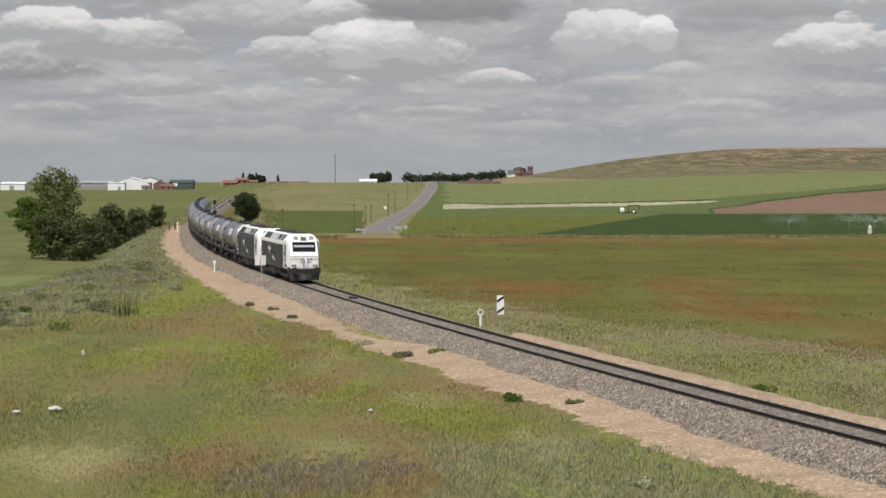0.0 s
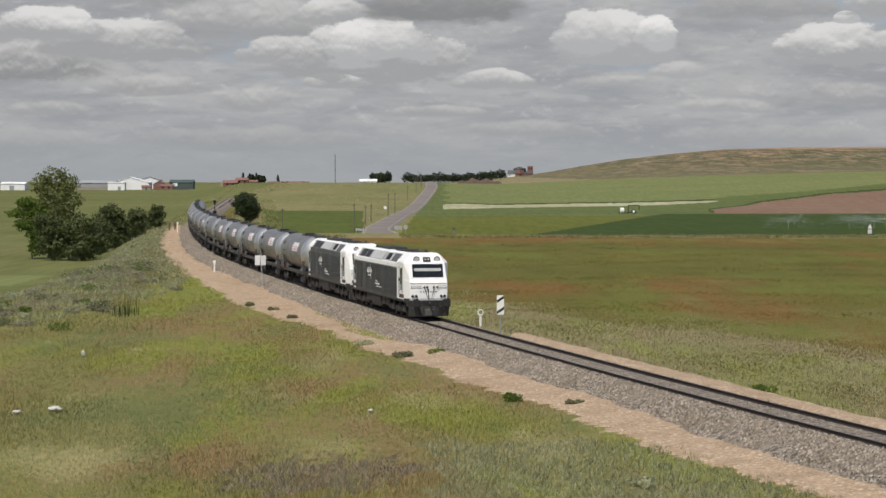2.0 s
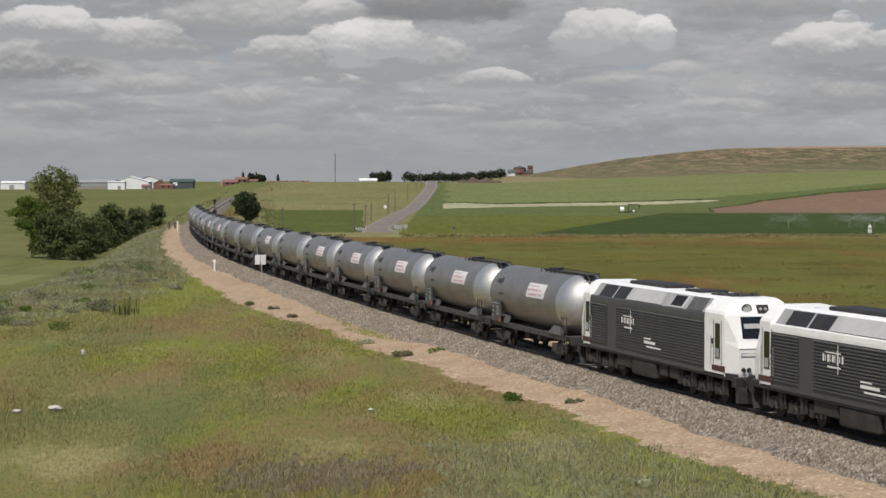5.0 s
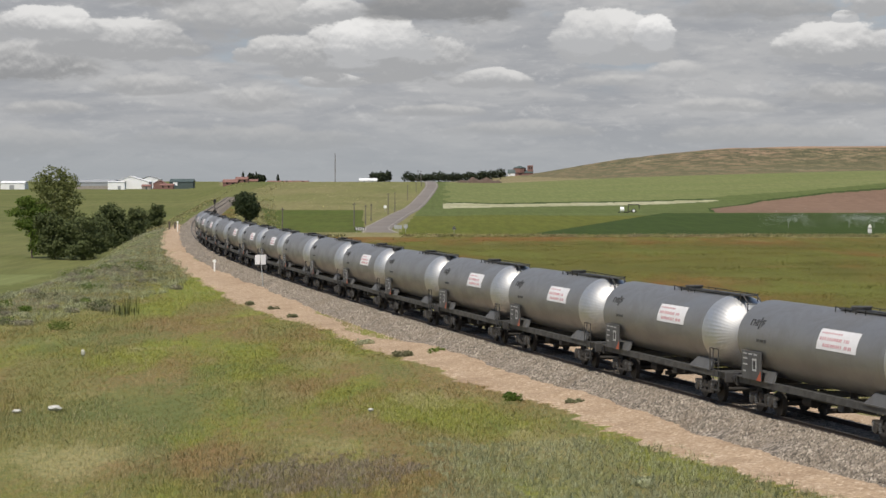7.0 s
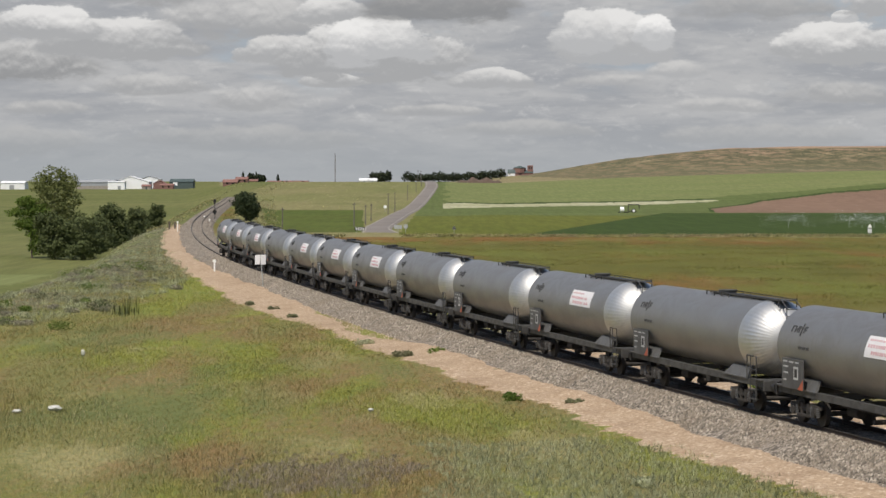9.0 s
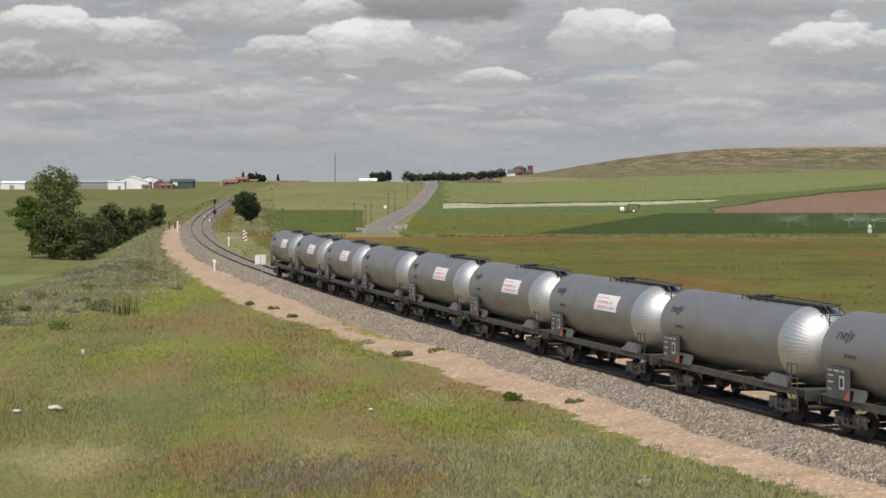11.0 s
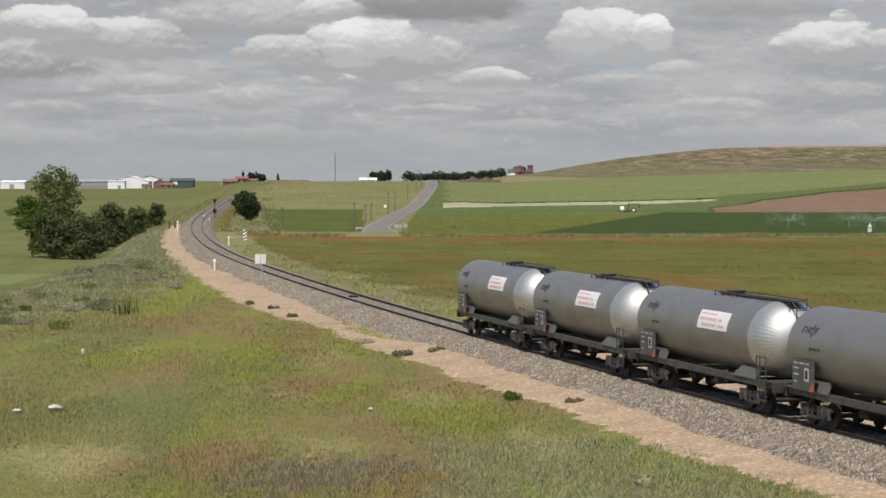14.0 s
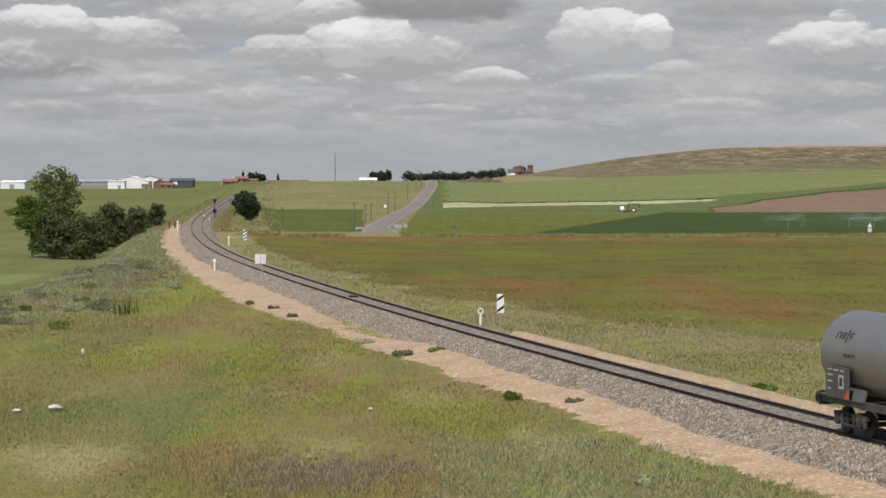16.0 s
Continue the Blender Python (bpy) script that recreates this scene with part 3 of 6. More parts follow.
def build_sky():
    m = Nodes("cloudy_sky")
    n, l = m.n, m.l
    n.remove(m.b)
    tc = n.new("ShaderNodeTexCoord")
    sep = n.new("ShaderNodeSeparateXYZ")
    l.new(tc.outputs["Object"], sep.inputs[0])
    az = m.math("ARCTAN2", sep.outputs[0], sep.outputs[1])
    along = m.math("MULTIPLY", az, 4150.0)                        # along the horizon
    up = m.math("MULTIPLY", sep.outputs[2], 4150.0 / 4600.0)      # up from it

    def at(sx, sy, dy=0.0):
        vec = n.new("ShaderNodeCombineXYZ")
        m.put(m.math("MULTIPLY", along, 1 / sx), vec.inputs[0])
        m.put(m.math("MULTIPLY", m.math("ADD", up, dy), 1 / sy), vec.inputs[1])
        return vec.outputs[0]

    def billow(dy):
        v = n.new("ShaderNodeTexVoronoi")
        v.feature, v.normalize = "SMOOTH_F1", True
        v.inputs["Scale"].default_value, v.inputs["Detail"].default_value = 1.0, 4.0
        v.inputs["Roughness"].default_value, v.inputs["Smoothness"].default_value = 0.58, 0.5
        wob = n.new("ShaderNodeVectorMath")
        wob.operation = "ADD"
        l.new(at(58, 40, dy), wob.inputs[0])
        bend = n.new("ShaderNodeTexNoise")
        bend.inputs["Scale"].default_value, bend.inputs["Detail"].default_value = 1.6, 3.0
        l.new(at(58, 40, dy), bend.inputs["Vector"])
        sc = n.new("ShaderNodeVectorMath")
        sc.operation = "SCALE"
        sc.inputs[3].default_value = 0.55
        l.new(bend.outputs["Color"], sc.inputs[0])
        l.new(sc.outputs[0], wob.inputs[1])
        l.new(wob.outputs[0], v.inputs["Vector"])
        return m.math("SUBTRACT", 0.40, v.outputs["Distance"])
    low, high = billow(0.0), billow(7.0)
    rough = m.math("SUBTRACT", m.noise(at(120, 48), 1.0, 9.0, 0.62, 0.2), 0.5)
    relief = m.math("ADD", m.math("MULTIPLY", m.math("SUBTRACT", low, high), 1.6), m.math("MULTIPLY", rough, 0.9))

    # the grey layer behind: broad bands with ragged streaks, hazier towards the horizon
    bands, streak = m.noise(at(330, 58), 1.0, 5.0, 0.55, 0.3), m.noise(at(95, 25), 1.0, 8.0, 0.62, 0.25)
    col = m.mix(m.step(bands, 0.36, 0.62), (0.345, 0.356, 0.378), (0.460, 0.462, 0.468))
    col = m.mix(m.step(streak, 0.52, 0.70, 0.0, 0.45), col, (0.58, 0.575, 0.57))
    col = m.mix(m.step(streak, 0.48, 0.32, 0.0, 0.45), col, (0.315, 0.326, 0.348))
    col = m.mix(m.step(relief, 0.05, 0.38, 0.0, 0.60), col, (0.62, 0.615, 0.61))
    col = m.mix(m.step(relief, -0.05, -0.40, 0.0, 0.50), col, (0.315, 0.328, 0.352))
    gap = m.noise(at(210, 70), 1.0, 4.0, 0.5, 0.3)
    col = m.mix(m.math("MULTIPLY", m.step(gap, 0.55, 0.68, 0.0, 0.75), m.step(up, 130, 230)), col, (0.365, 0.420, 0.475))
    for cx, base, rx, h, top, foot in HEAPS:
        ax = m.math("MULTIPLY", m.math("SUBTRACT", along, cx), 1 / rx)
        v = m.math("MULTIPLY", m.math("SUBTRACT", up, base), 1 / h)
        lift = m.math("MAXIMUM", v, m.math("MULTIPLY", v, -2.6))
        e = m.math("ADD", m.math("MULTIPLY", ax, ax), m.math("MULTIPLY", lift, lift))
        d = m.math("ADD", m.math("SUBTRACT", 0.95, e), m.math("ADD", m.math("MULTIPLY", rough, 1.7), m.math("MULTIPLY", low, 1.1)))
        soft = 0.22 if top > 0.58 else 0.6
        d = m.math("MULTIPLY", d, m.step(m.math("ADD", v, m.math("MULTIPLY", rough, 1.6)), -0.45, 0.30))
        lit = m.step(m.math("ADD", v, m.math("MULTIPLY", relief, 1.05)), 0.02, 0.90)
        tone = m.mix(lit, (foot * 1.10, foot * 1.11, foot * 1.13), (top * 1.10, top * 1.085, top * 1.065))
        col = m.mix(m.step(d, 0.0, soft, 0.0, 0.95 if top > 0.58 else 0.8), col, tone)
    haze = m.step(up, 10.0, 150.0, 0.80, 0.0)
    col = m.mix(haze, col, m.mix(m.step(along, -700, 700), (0.345, 0.368, 0.390), (0.375, 0.392, 0.412)))
    em = n.new("ShaderNodeEmission")
    l.new(col, em.inputs[0])
    l.new(em.outputs[0], n["Material Output"].inputs[0])
    M["sky"] = m.mat
    bm = bmesh.new()
    ring = [[(4600 * math.sin(a), 4600 * math.cos(a), z) for a in np.linspace(0, 2 * math.pi, 97)[:-1]] for z in (-400, 0, 500, 1100)]
    loft(bm, ring, True, False)
    ob = part("sky_backdrop", bm, "sky")
    return tagged(ob, "grey cloudy sky with sunlit cumulus tops", "sky", kind="structure")


SKY = build_sky()


# ---- track ----
def sweep(name, profile, s0, s1, step, mat, parent, jitter=None):
    """A strip along the track. Profile: (off, z) points; jitter moves a point's offset along the way."""
    count = int((s1 - s0) / step) + 1
    rows = []
    for k in range(count):
        s = s0 + k * step
        rows.append([beside(s, off + (jitter(s, i) if jitter else 0), z) for i, (off, z) in enumerate(profile)])
    v = np.array([[tuple(p) for p in r] for r in rows]).reshape(-1, 3)
    i = np.arange(len(v)).reshape(count, len(profile))
    f = np.stack([i[:-1, :-1], i[1:, :-1], i[1:, 1:], i[:-1, 1:]], -1).reshape(-1, 4)
    return mesh_arrays(name, v, f, mat, parent)


def wobble(seed, size):
    def move(s, i):
        return size * (math.sin(s * 0.23 + seed + i) + 0.7 * math.sin(s * 0.61 + 2 * seed) + 0.5 * math.sin(s * 1.37 + 3 * seed) + 0.12 * math.sin(s * 2.9 + 4 * seed)) / 2.2
    return move


def build_track():
    line = empty("railway_track", "single railway track on grey ballast curving through fields", "track", kind="structure")
    def ragged(s, i):
        return 0 if 2 <= i <= 6 else (0.16 if i in (0, 8) else 0.05) * (math.sin(s * 0.37 + i) + math.sin(s * 1.13) * 0.7)
    sweep("ballast", [(-3.35, -1.05), (-2.55, -0.62), (-1.75, -0.21), (-1.15, -0.150), (0, -0.172), (1.15, -0.150), (1.75, -0.21), (2.45, -0.62), (3.1, -1.05)], -320, 860, 1.0, "ballast", line, ragged)
    for side in (-0.87, 0.87):
        prof = [(-0.07, -0.175), (-0.07, -0.155), (-0.012, -0.13), (-0.012, -0.05), (-0.036, -0.035), (-0.036, 0.0)]
        prof = [(side + a, z) for a, z in prof] + [(side - a, z) for a, z in reversed(prof)]
        sweep("rail", prof, -320, 860, 2.0, "rail", line)
        sweep("rail_head", [(side - 0.034, 0.003), (side + 0.034, 0.003)], -320, 860, 2.0, "railhead", line)
    return line


TRACK = build_track()


def sand_edge(y):
    """Offset from the centre line at which the sandy strip gives way to the meadow."""
    return np.interp(y, [60, 70, 77, 91, 95, 102, 109, 113, 120, 142, 155, 165, 173, 193, 231, 295, 380], [-5.2, -5.3, -5.6, -6.0, -5.8, -5.2, -5.5, -6.0, -5.7, -6.0, -5.65, -6.5, -7.35, -7.3, -6.3, -5.5, -5.3])


def build_sand():
    """Bare sandy service strips beside the ballast, with ragged edges."""
    def strip(name, near, far, s0, s1, seed, amp):
        rows, step = [], 0.2
        count = int((s1 - s0) / step)
        jn, jf = wobble(seed, amp), wobble(seed + 5, 0.28)
        for k in range(count + 1):
            s = s0 + k * step
            w = math.sin(math.pi * min(1, max(0, k / count))) ** 0.25
            y = on_track(s)[1]
            n = near if near > 0 else float(sand_edge(y)) - 0.4
            f = far if far > 0 else float(np.interp(s, [0, 34, 42, 54, 95, 101, 107, 113, 122, 156, 247, 340, 425], [-3.0, -3.0, -2.85, -2.6, -2.6, -2.9, -4.0, -4.6, -3.5, -2.9, -3.2, -2.6, -2.6]))
            mid = (n + f) / 2
            fray = 0.30 * math.sin(s * 4.7 + seed) * math.sin(s * 1.9) + 0.16 * math.sin(s * 7.3)
            a, b = mid + (n - mid) * w + jn(s, 0) + fray, mid + (f - mid) * w + jf(s, 0) - 0.15 * fray
            row = []
            for t in (0, 0.2, 0.4, 0.6, 0.8, 1):
                p = beside(s, a + (b - a) * t)
                o = abs(a + (b - a) * t)
                heap = max(0.0, 4.2 - o) * 0.24 if near < 0 else max(0.0, 6.3 - o) * 0.14
                row.append((p.x, p.y, float(land(p.x, p.y)) + heap + (0.07 + 0.022 * math.sin(s * 1.7 + t * 5) + 0.015 * math.sin(s * 3.9 - t * 9) if 0 < t < 1 else (-0.03 if t == 0 else -0.16))))
            rows.append(row)
        v = np.array(rows).reshape(-1, 3)
        i = np.arange(len(v)).reshape(-1, 6)
        f = np.stack([i[:-1, :-1], i[1:, :-1], i[1:, 1:], i[:-1, 1:]], -1).reshape(-1, 4)
        ob = mesh_arrays(name, v, f, "sand")
        tagged(ob, "pale bare sandy strip beside the ballast", "path", "sandy strips", "structure")
    strip("sand_path", -5.7, -2.6, -20, 425, 1.0, 0.65)
    strip("sand_path", 5.9, 2.5, -12, 104, 4.0, 0.45)


build_sand()


# ---- the train ----
def arc(r, a0, a1, n):
    return [(r * math.cos(a), r * math.sin(a)) for a in np.linspace(radians(a0), radians(a1), n)]


def wheelset(parent, x, mat="under"):
    bm = bmesh.new()
    for y in (-0.87, 0.87):
        s = 1 if y > 0 else -1
        rod(bm, (x, y - 0.065, 0.46), (x, y + 0.065, 0.46), 0.46, 20)
        rod(bm, (x, y - s * 0.09, 0.46), (x, y - s * 0.06, 0.46), 0.49, 20)
    rod(bm, (x, -0.95, 0.46), (x, 0.95, 0.46), 0.09, 8)
    part("wheelset", bm, mat, parent)


def bogie(parent, x0, half, axles, mat="under"):
    """Side frames, axle boxes, springs and wheelsets."""
    bo = bmesh.new()
    box(bo, (x0 - 0.3, -1.1, 0.55), (x0 + 0.3, 1.1, 0.72), 0.03)
    frame_ob = part("bogie", bo, mat, parent)
    for s in (-1, 1):
        bo = bmesh.new()
        y = s * 1.12
        prof = [(-half - 0.45, 0.62), (-half - 0.4, 0.74), (-half * 0.5, 0.80), (-0.5, 0.62), (0.5, 0.62), (half * 0.5, 0.80), (half + 0.4, 0.74), (half + 0.45, 0.62), (half * 0.6, 0.50), (-half * 0.6, 0.50)]
        loft(bo, [[(x0 + a, y - 0.07, z) for a, z in prof], [(x0 + a, y + 0.07, z) for a, z in prof]])
        for k in (-0.25, 0.25):
            rod(bo, (x0 + k, y, 0.36), (x0 + k, y, 0.75), 0.11, 8)
        box(bo, (x0 - 0.5, y - 0.13, 0.30), (x0 + 0.5, y + 0.13, 0.38))
        part("side_frame", bo, mat, frame_ob)
    for a in axles:
        wheelset(frame_ob, x0 + a)
        for s in (-1, 1):
            bm = bmesh.new()
            rod(bm, (x0 + a, s * 1.0, 0.46), (x0 + a, s * 1.27, 0.46), 0.15, 10)
            box(bm, (x0 + a - 0.18, s * 1.12 - 0.11, 0.40), (x0 + a + 0.18, s * 1.12 + 0.11, 0.68), 0.03)
            part("axle_box", bm, "under", frame_ob)
            for k in (-0.27, 0.27):
                bm = bmesh.new()
                for q in range(5):
                    rod(bm, (x0 + a + k, s * 1.17, 0.36 + q * 0.065), (x0 + a + k, s * 1.17, 0.395 + q * 0.065), 0.085, 10)
                rod(bm, (x0 + a + k, s * 1.17, 0.34), (x0 + a + k, s * 1.17, 0.70), 0.05, 8)
                part("spring", bm, "saddle", frame_ob)
    return frame_ob


def buffers(parent, x, way, z=1.05):
    for y in (-0.95, 0.95):
        bm = bmesh.new()
        rod(bm, (x - way * 0.6, y, z), (x - way * 0.1, y, z), 0.11, 10)
        rod(bm, (x - way * 0.1, y, z), (x, y, z), 0.25, 14)
        part("buffer", bm, "black", parent)


TANK_R, TANK_Z = 1.43, 2.68


def tank_wagon():
    """Bogie tank wagon, front towards +x, rail head at z 0."""
    w = empty("tank_wagon", "grey tank wagon with silver end and bare sides", "wagon", "tank wagons of the train")
    seg = 40
    def ring(x, r, z=TANK_Z):
        return [(x, r * math.sin(a), z + r * math.cos(a)) for a in np.linspace(0, 2 * math.pi, seg, endpoint=False)]
    bm = bmesh.new()
    x0, x1 = -7.45, 5.55
    rings = [ring(x0 - 0.62, 0.05), ring(x0 - 0.60, 0.42), ring(x0 - 0.52, 0.80), ring(x0 - 0.38, 1.12), ring(x0 - 0.18, 1.34), ring(x0, TANK_R)]
    rings += [ring(x, TANK_R) for x in np.linspace(x0 + 0.05, x1 - 0.05, 9)] + [ring(x1, TANK_R)]
    loft(bm, rings, smooth=True)
    tank = part("tank", bm, "tank", w, "matt grey painted barrel with faint stains")
    # silver dished end with pressed pleats
    bm = bmesh.new()
    rows = []
    bulge = [(5.60 + 1.70 * t, 1.452 * max(0.002, 1 - t ** 2.9) ** 0.5) for t in (0, 0.08, 0.18, 0.30, 0.42, 0.54, 0.65, 0.75, 0.83, 0.89, 0.94, 0.975, 0.995)]
    pleat = random.Random(12)
    fold = [pleat.uniform(0.4, 1.0) * (0, 1, 0, -1)[i % 4] for i in range(224)]
    for x, r in [(5.52, 1.436)] + bulge:
        k = min(1.0, max(0.0, (x - 5.65) * 1.6)) * (1 if r > 0.5 else 0)
        row = []
        for i in range(224):
            a = 2 * math.pi * i / 224
            rr = r * (1 + 0.0065 * k * fold[i])
            row.append((x, rr * math.sin(a), TANK_Z + rr * math.cos(a)))
        rows.append(row)
    loft(bm, rows, smooth=True)
    part("end_cap", bm, "silver", tank, "bright silver pleated aluminium end cap")
    # walkway with low rails along the top
    cat = bmesh.new()
    zt = TANK_Z + TANK_R
    box(cat, (-0.6, -0.32, zt + 0.01), (6.9, 0.32, zt + 0.05))
    part("walkway", cat, "frame", w)
    for y in (-0.45, 0.45):
        bm = bmesh.new()
        rod(bm, (-0.6, y, zt + 0.10), (1.9, y, zt + 0.10), 0.016, 6)
        for x in (-0.6, 0.25, 1.1, 1.9):
            rod(bm, (x, y, zt - 0.08), (x, y, zt + 0.10), 0.022, 6)
        rod(bm, (1.9, y, zt + 0.10), (6.9, y * 0.8, zt + 0.07), 0.018, 6)
        rod(bm, (6.9, y * 0.8, zt - 0.2), (6.9, y * 0.8, zt + 0.12), 0.022, 6)
        part("hand_rail", bm, "black", w)
    bm = bmesh.new()
    rod(bm, (0.6, 0, zt - 0.05), (0.6, 0, zt + 0.12), 0.34, 20)
    rod(bm, (0.6, 0, zt + 0.12), (0.6, 0, zt + 0.17), 0.38, 20)
    part("manhole", bm, "frame", w)
    bm = bmesh.new()
    for y in (-0.28, 0.28):
        rod(bm, (7.5, y, 1.2), (7.5, y, zt - 0.2), 0.025, 6)
        rod(bm, (7.5, y, zt - 0.2), (6.9, y, zt + 0.10), 0.025, 6)
    for k in range(11):
        rod(bm, (7.5, -0.28, 1.35 + 0.25 * k), (7.5, 0.28, 1.35 + 0.25 * k), 0.018, 6)
    part("ladder", bm, "frame", w)
    # underframe
    bm = bmesh.new()
    for s in (-1, 1):
        prof = [(s * 1.26, 0.99), (s * 1.02, 0.99), (s * 1.02, 1.02), (s * 1.20, 1.04), (s * 1.20, 1.16), (s * 1.02, 1.18), (s * 1.02, 1.22), (s * 1.26, 1.22)]
        loft(bm, [[(x, y, z) for y, z in prof] for x in (-7.8, 7.8)])
    for x in (-7.8, -4.6, -1.5, 1.5, 4.6, 7.68):
        box(bm, (x, -1.2, 0.95), (x + 0.12, 1.2, 1.18))
    for s in (-1, 1):
        box(bm, (s * 7.8 - 0.06, -1.32, 0.86), (s * 7.8 + 0.06, 1.32, 1.26), 0.02)
    under = part("underframe", bm, "frame", w)
    for x in (-5.5, 4.9):
        for s in (-1, 1):
            bm = bmesh.new()
            a = [(x - 1.35, s * 1.28, 1.22), (x + 1.15, s * 1.28, 1.22), (x + 1.05, s * 1.10, 1.62), (x - 0.75, s * 1.10, 1.62)]
            loft(bm, [a, [(p[0], p[1] - s * 0.1, p[2]) for p in a]])
            box(bm, (x - 1.35, min(s * 1.27, s * 1.31), 1.20), (x + 1.2, max(s * 1.27, s * 1.31), 1.25))
            part("saddle", bm, "saddle", under)
    for a, b in ((-7.75, -7.05), (7.15, 7.75)):
        bm = bmesh.new()
        box(bm, (a, -1.42, 1.24), (b, 1.42, 1.28))
        part("end_platform", bm, "frame", under)
    for s in (-1, 1):
        bm = bmesh.new()
        for x in (6.2, 6.55, 7.15):
            rod(bm, (x, s * 1.34, 0.45 if x > 6.3 else 1.2), (x, s * 1.34, 2.1), 0.025, 6)
        for z in (1.6, 2.1):
            rod(bm, (6.2, s * 1.34, z), (7.15, s * 1.34, z), 0.022, 6)
        for z in (0.5, 0.85):
            box(bm, (6.55, s * 1.34 - 0.1, z), (7.15, s * 1.34 + 0.1, z + 0.03))
        part("step_frame", bm, "frame", under)
    bm = bmesh.new()
    rod(bm, (-1.2, 0.35, 0.72), (0.8, 0.35, 0.72), 0.21, 12)
    part("air_reservoir", bm, "under", under)
    bm = bmesh.new()
    rod(bm, (-3.0, -0.5, 0.68), (-2.2, -0.5, 0.68), 0.19, 12)
    part("brake_cylinder", bm, "under", under)
    bm = bmesh.new()
    rod(bm, (0.0, 0, 0.55), (0.0, 0, 1.25), 0.14, 10)
    rod(bm, (0.0, -1.05, 0.62), (0.0, 1.05, 0.62), 0.09, 8)
    part("outlet_pipe", bm, "under", under)
    for y in (-0.6, 0.6):
        bm = bmesh.new()
        rod(bm, (-3.6, y, 0.82), (3.6, y, 0.78), 0.03, 6)
        part("brake_rod", bm, "under", under)
    bm = bmesh.new()
    box(bm, (1.2, -1.15, 0.72), (1.65, -0.75, 1.0), 0.03)
    part("valve_box", bm, "frame", under)
    # data plates at the rear corner
    for s in (-1, 1):
        bm = bmesh.new()
        box(bm, (-6.85, s * 1.47 - 0.02, 1.24), (-4.95, s * 1.47 + 0.02, 2.30), 0.01)
        plate = part("data_plate", bm, "plate", w, "dark grey data panel with an orange corner")
        y = s * 1.494
        for px, pz, pw, ph in ((-6.7, 2.16, 0.35, 0.05), (-6.2, 2.16, 0.4, 0.05), (-5.65, 2.16, 0.3, 0.05), (-6.7, 1.98, 0.42, 0.05), (-6.7, 1.76, 0.42, 0.05), (-6.7, 1.50, 0.26, 0.06)):
            bm = bmesh.new()
            box(bm, (px, y - 0.004, pz), (px + pw, y + 0.004, pz + ph))
            part("stencil", bm, "pale_ink", plate)
        bm = bmesh.new()
        box(bm, (-5.78, y - 0.004, 1.58), (-5.38, y + 0.004, 2.04))
        part("card_holder", bm, "pale_ink", plate, "pale framed card holder")
        bm = bmesh.new()
        box(bm, (-5.70, y - 0.008, 1.66), (-5.46, y + 0.008, 1.96))
        part("card", bm, "black", plate)
        bm = bmesh.new()
        a = [(-4.96, y - s * 0.003, 1.25), (-5.40, y - s * 0.003, 1.25), (-4.96, y - s * 0.003, 1.62)]
        loft(bm, [a, [(p[0], y + s * 0.004, p[2]) for p in a]])
        part("orange_corner", bm, "orange", plate)
        # name mark on the barrel, drawn as plain strokes
        for px, pw, ph, dz in ((-6.40, 0.05, 0.24, 0), (-6.28, 0.12, 0.05, 0.09), (-6.10, 0.16, 0.06, 0.0), (-6.12, 0.05, 0.24, 0), (-5.90, 0.05, 0.24, 0), (-5.76, 0.05, 0.24, 0), (-5.88, 0.14, 0.05, 0.09),
                               (-5.55, 0.05, 0.48, 0), (-5.62, 0.18, 0.05, 0.06), (-5.34, 0.05, 0.24, 0), (-5.32, 0.18, 0.05, 0.0), (-5.32, 0.18, 0.05, 0.10), (-5.5, 0.2, 0.10, -0.62), (-5.2, 0.3, 0.09, -0.62), (-4.8, 0.2, 0.10, -0.62)):
            bm = bmesh.new()
            ang = math.asin(min(0.95, (3.35 + dz - TANK_Z) / TANK_R))
            vs = box(bm, (px, -0.02, -ph / 2), (px + pw, 0.006, ph / 2))
            bmesh.ops.transform(bm, matrix=Matrix.Translation((0, s * TANK_R * math.cos(ang), TANK_Z + TANK_R * math.sin(ang))) @ Matrix.Rotation(s * ang, 4, "X"), verts=vs)
            part("name_stroke", bm, "ink", tank)
    bogie(w, -5.5, 0.9, (-0.9, 0.9))
    bogie(w, 5.4, 0.9, (-0.9, 0.9))
    buffers(w, 8.42, 1), buffers(w, -8.42, -1)
    return w


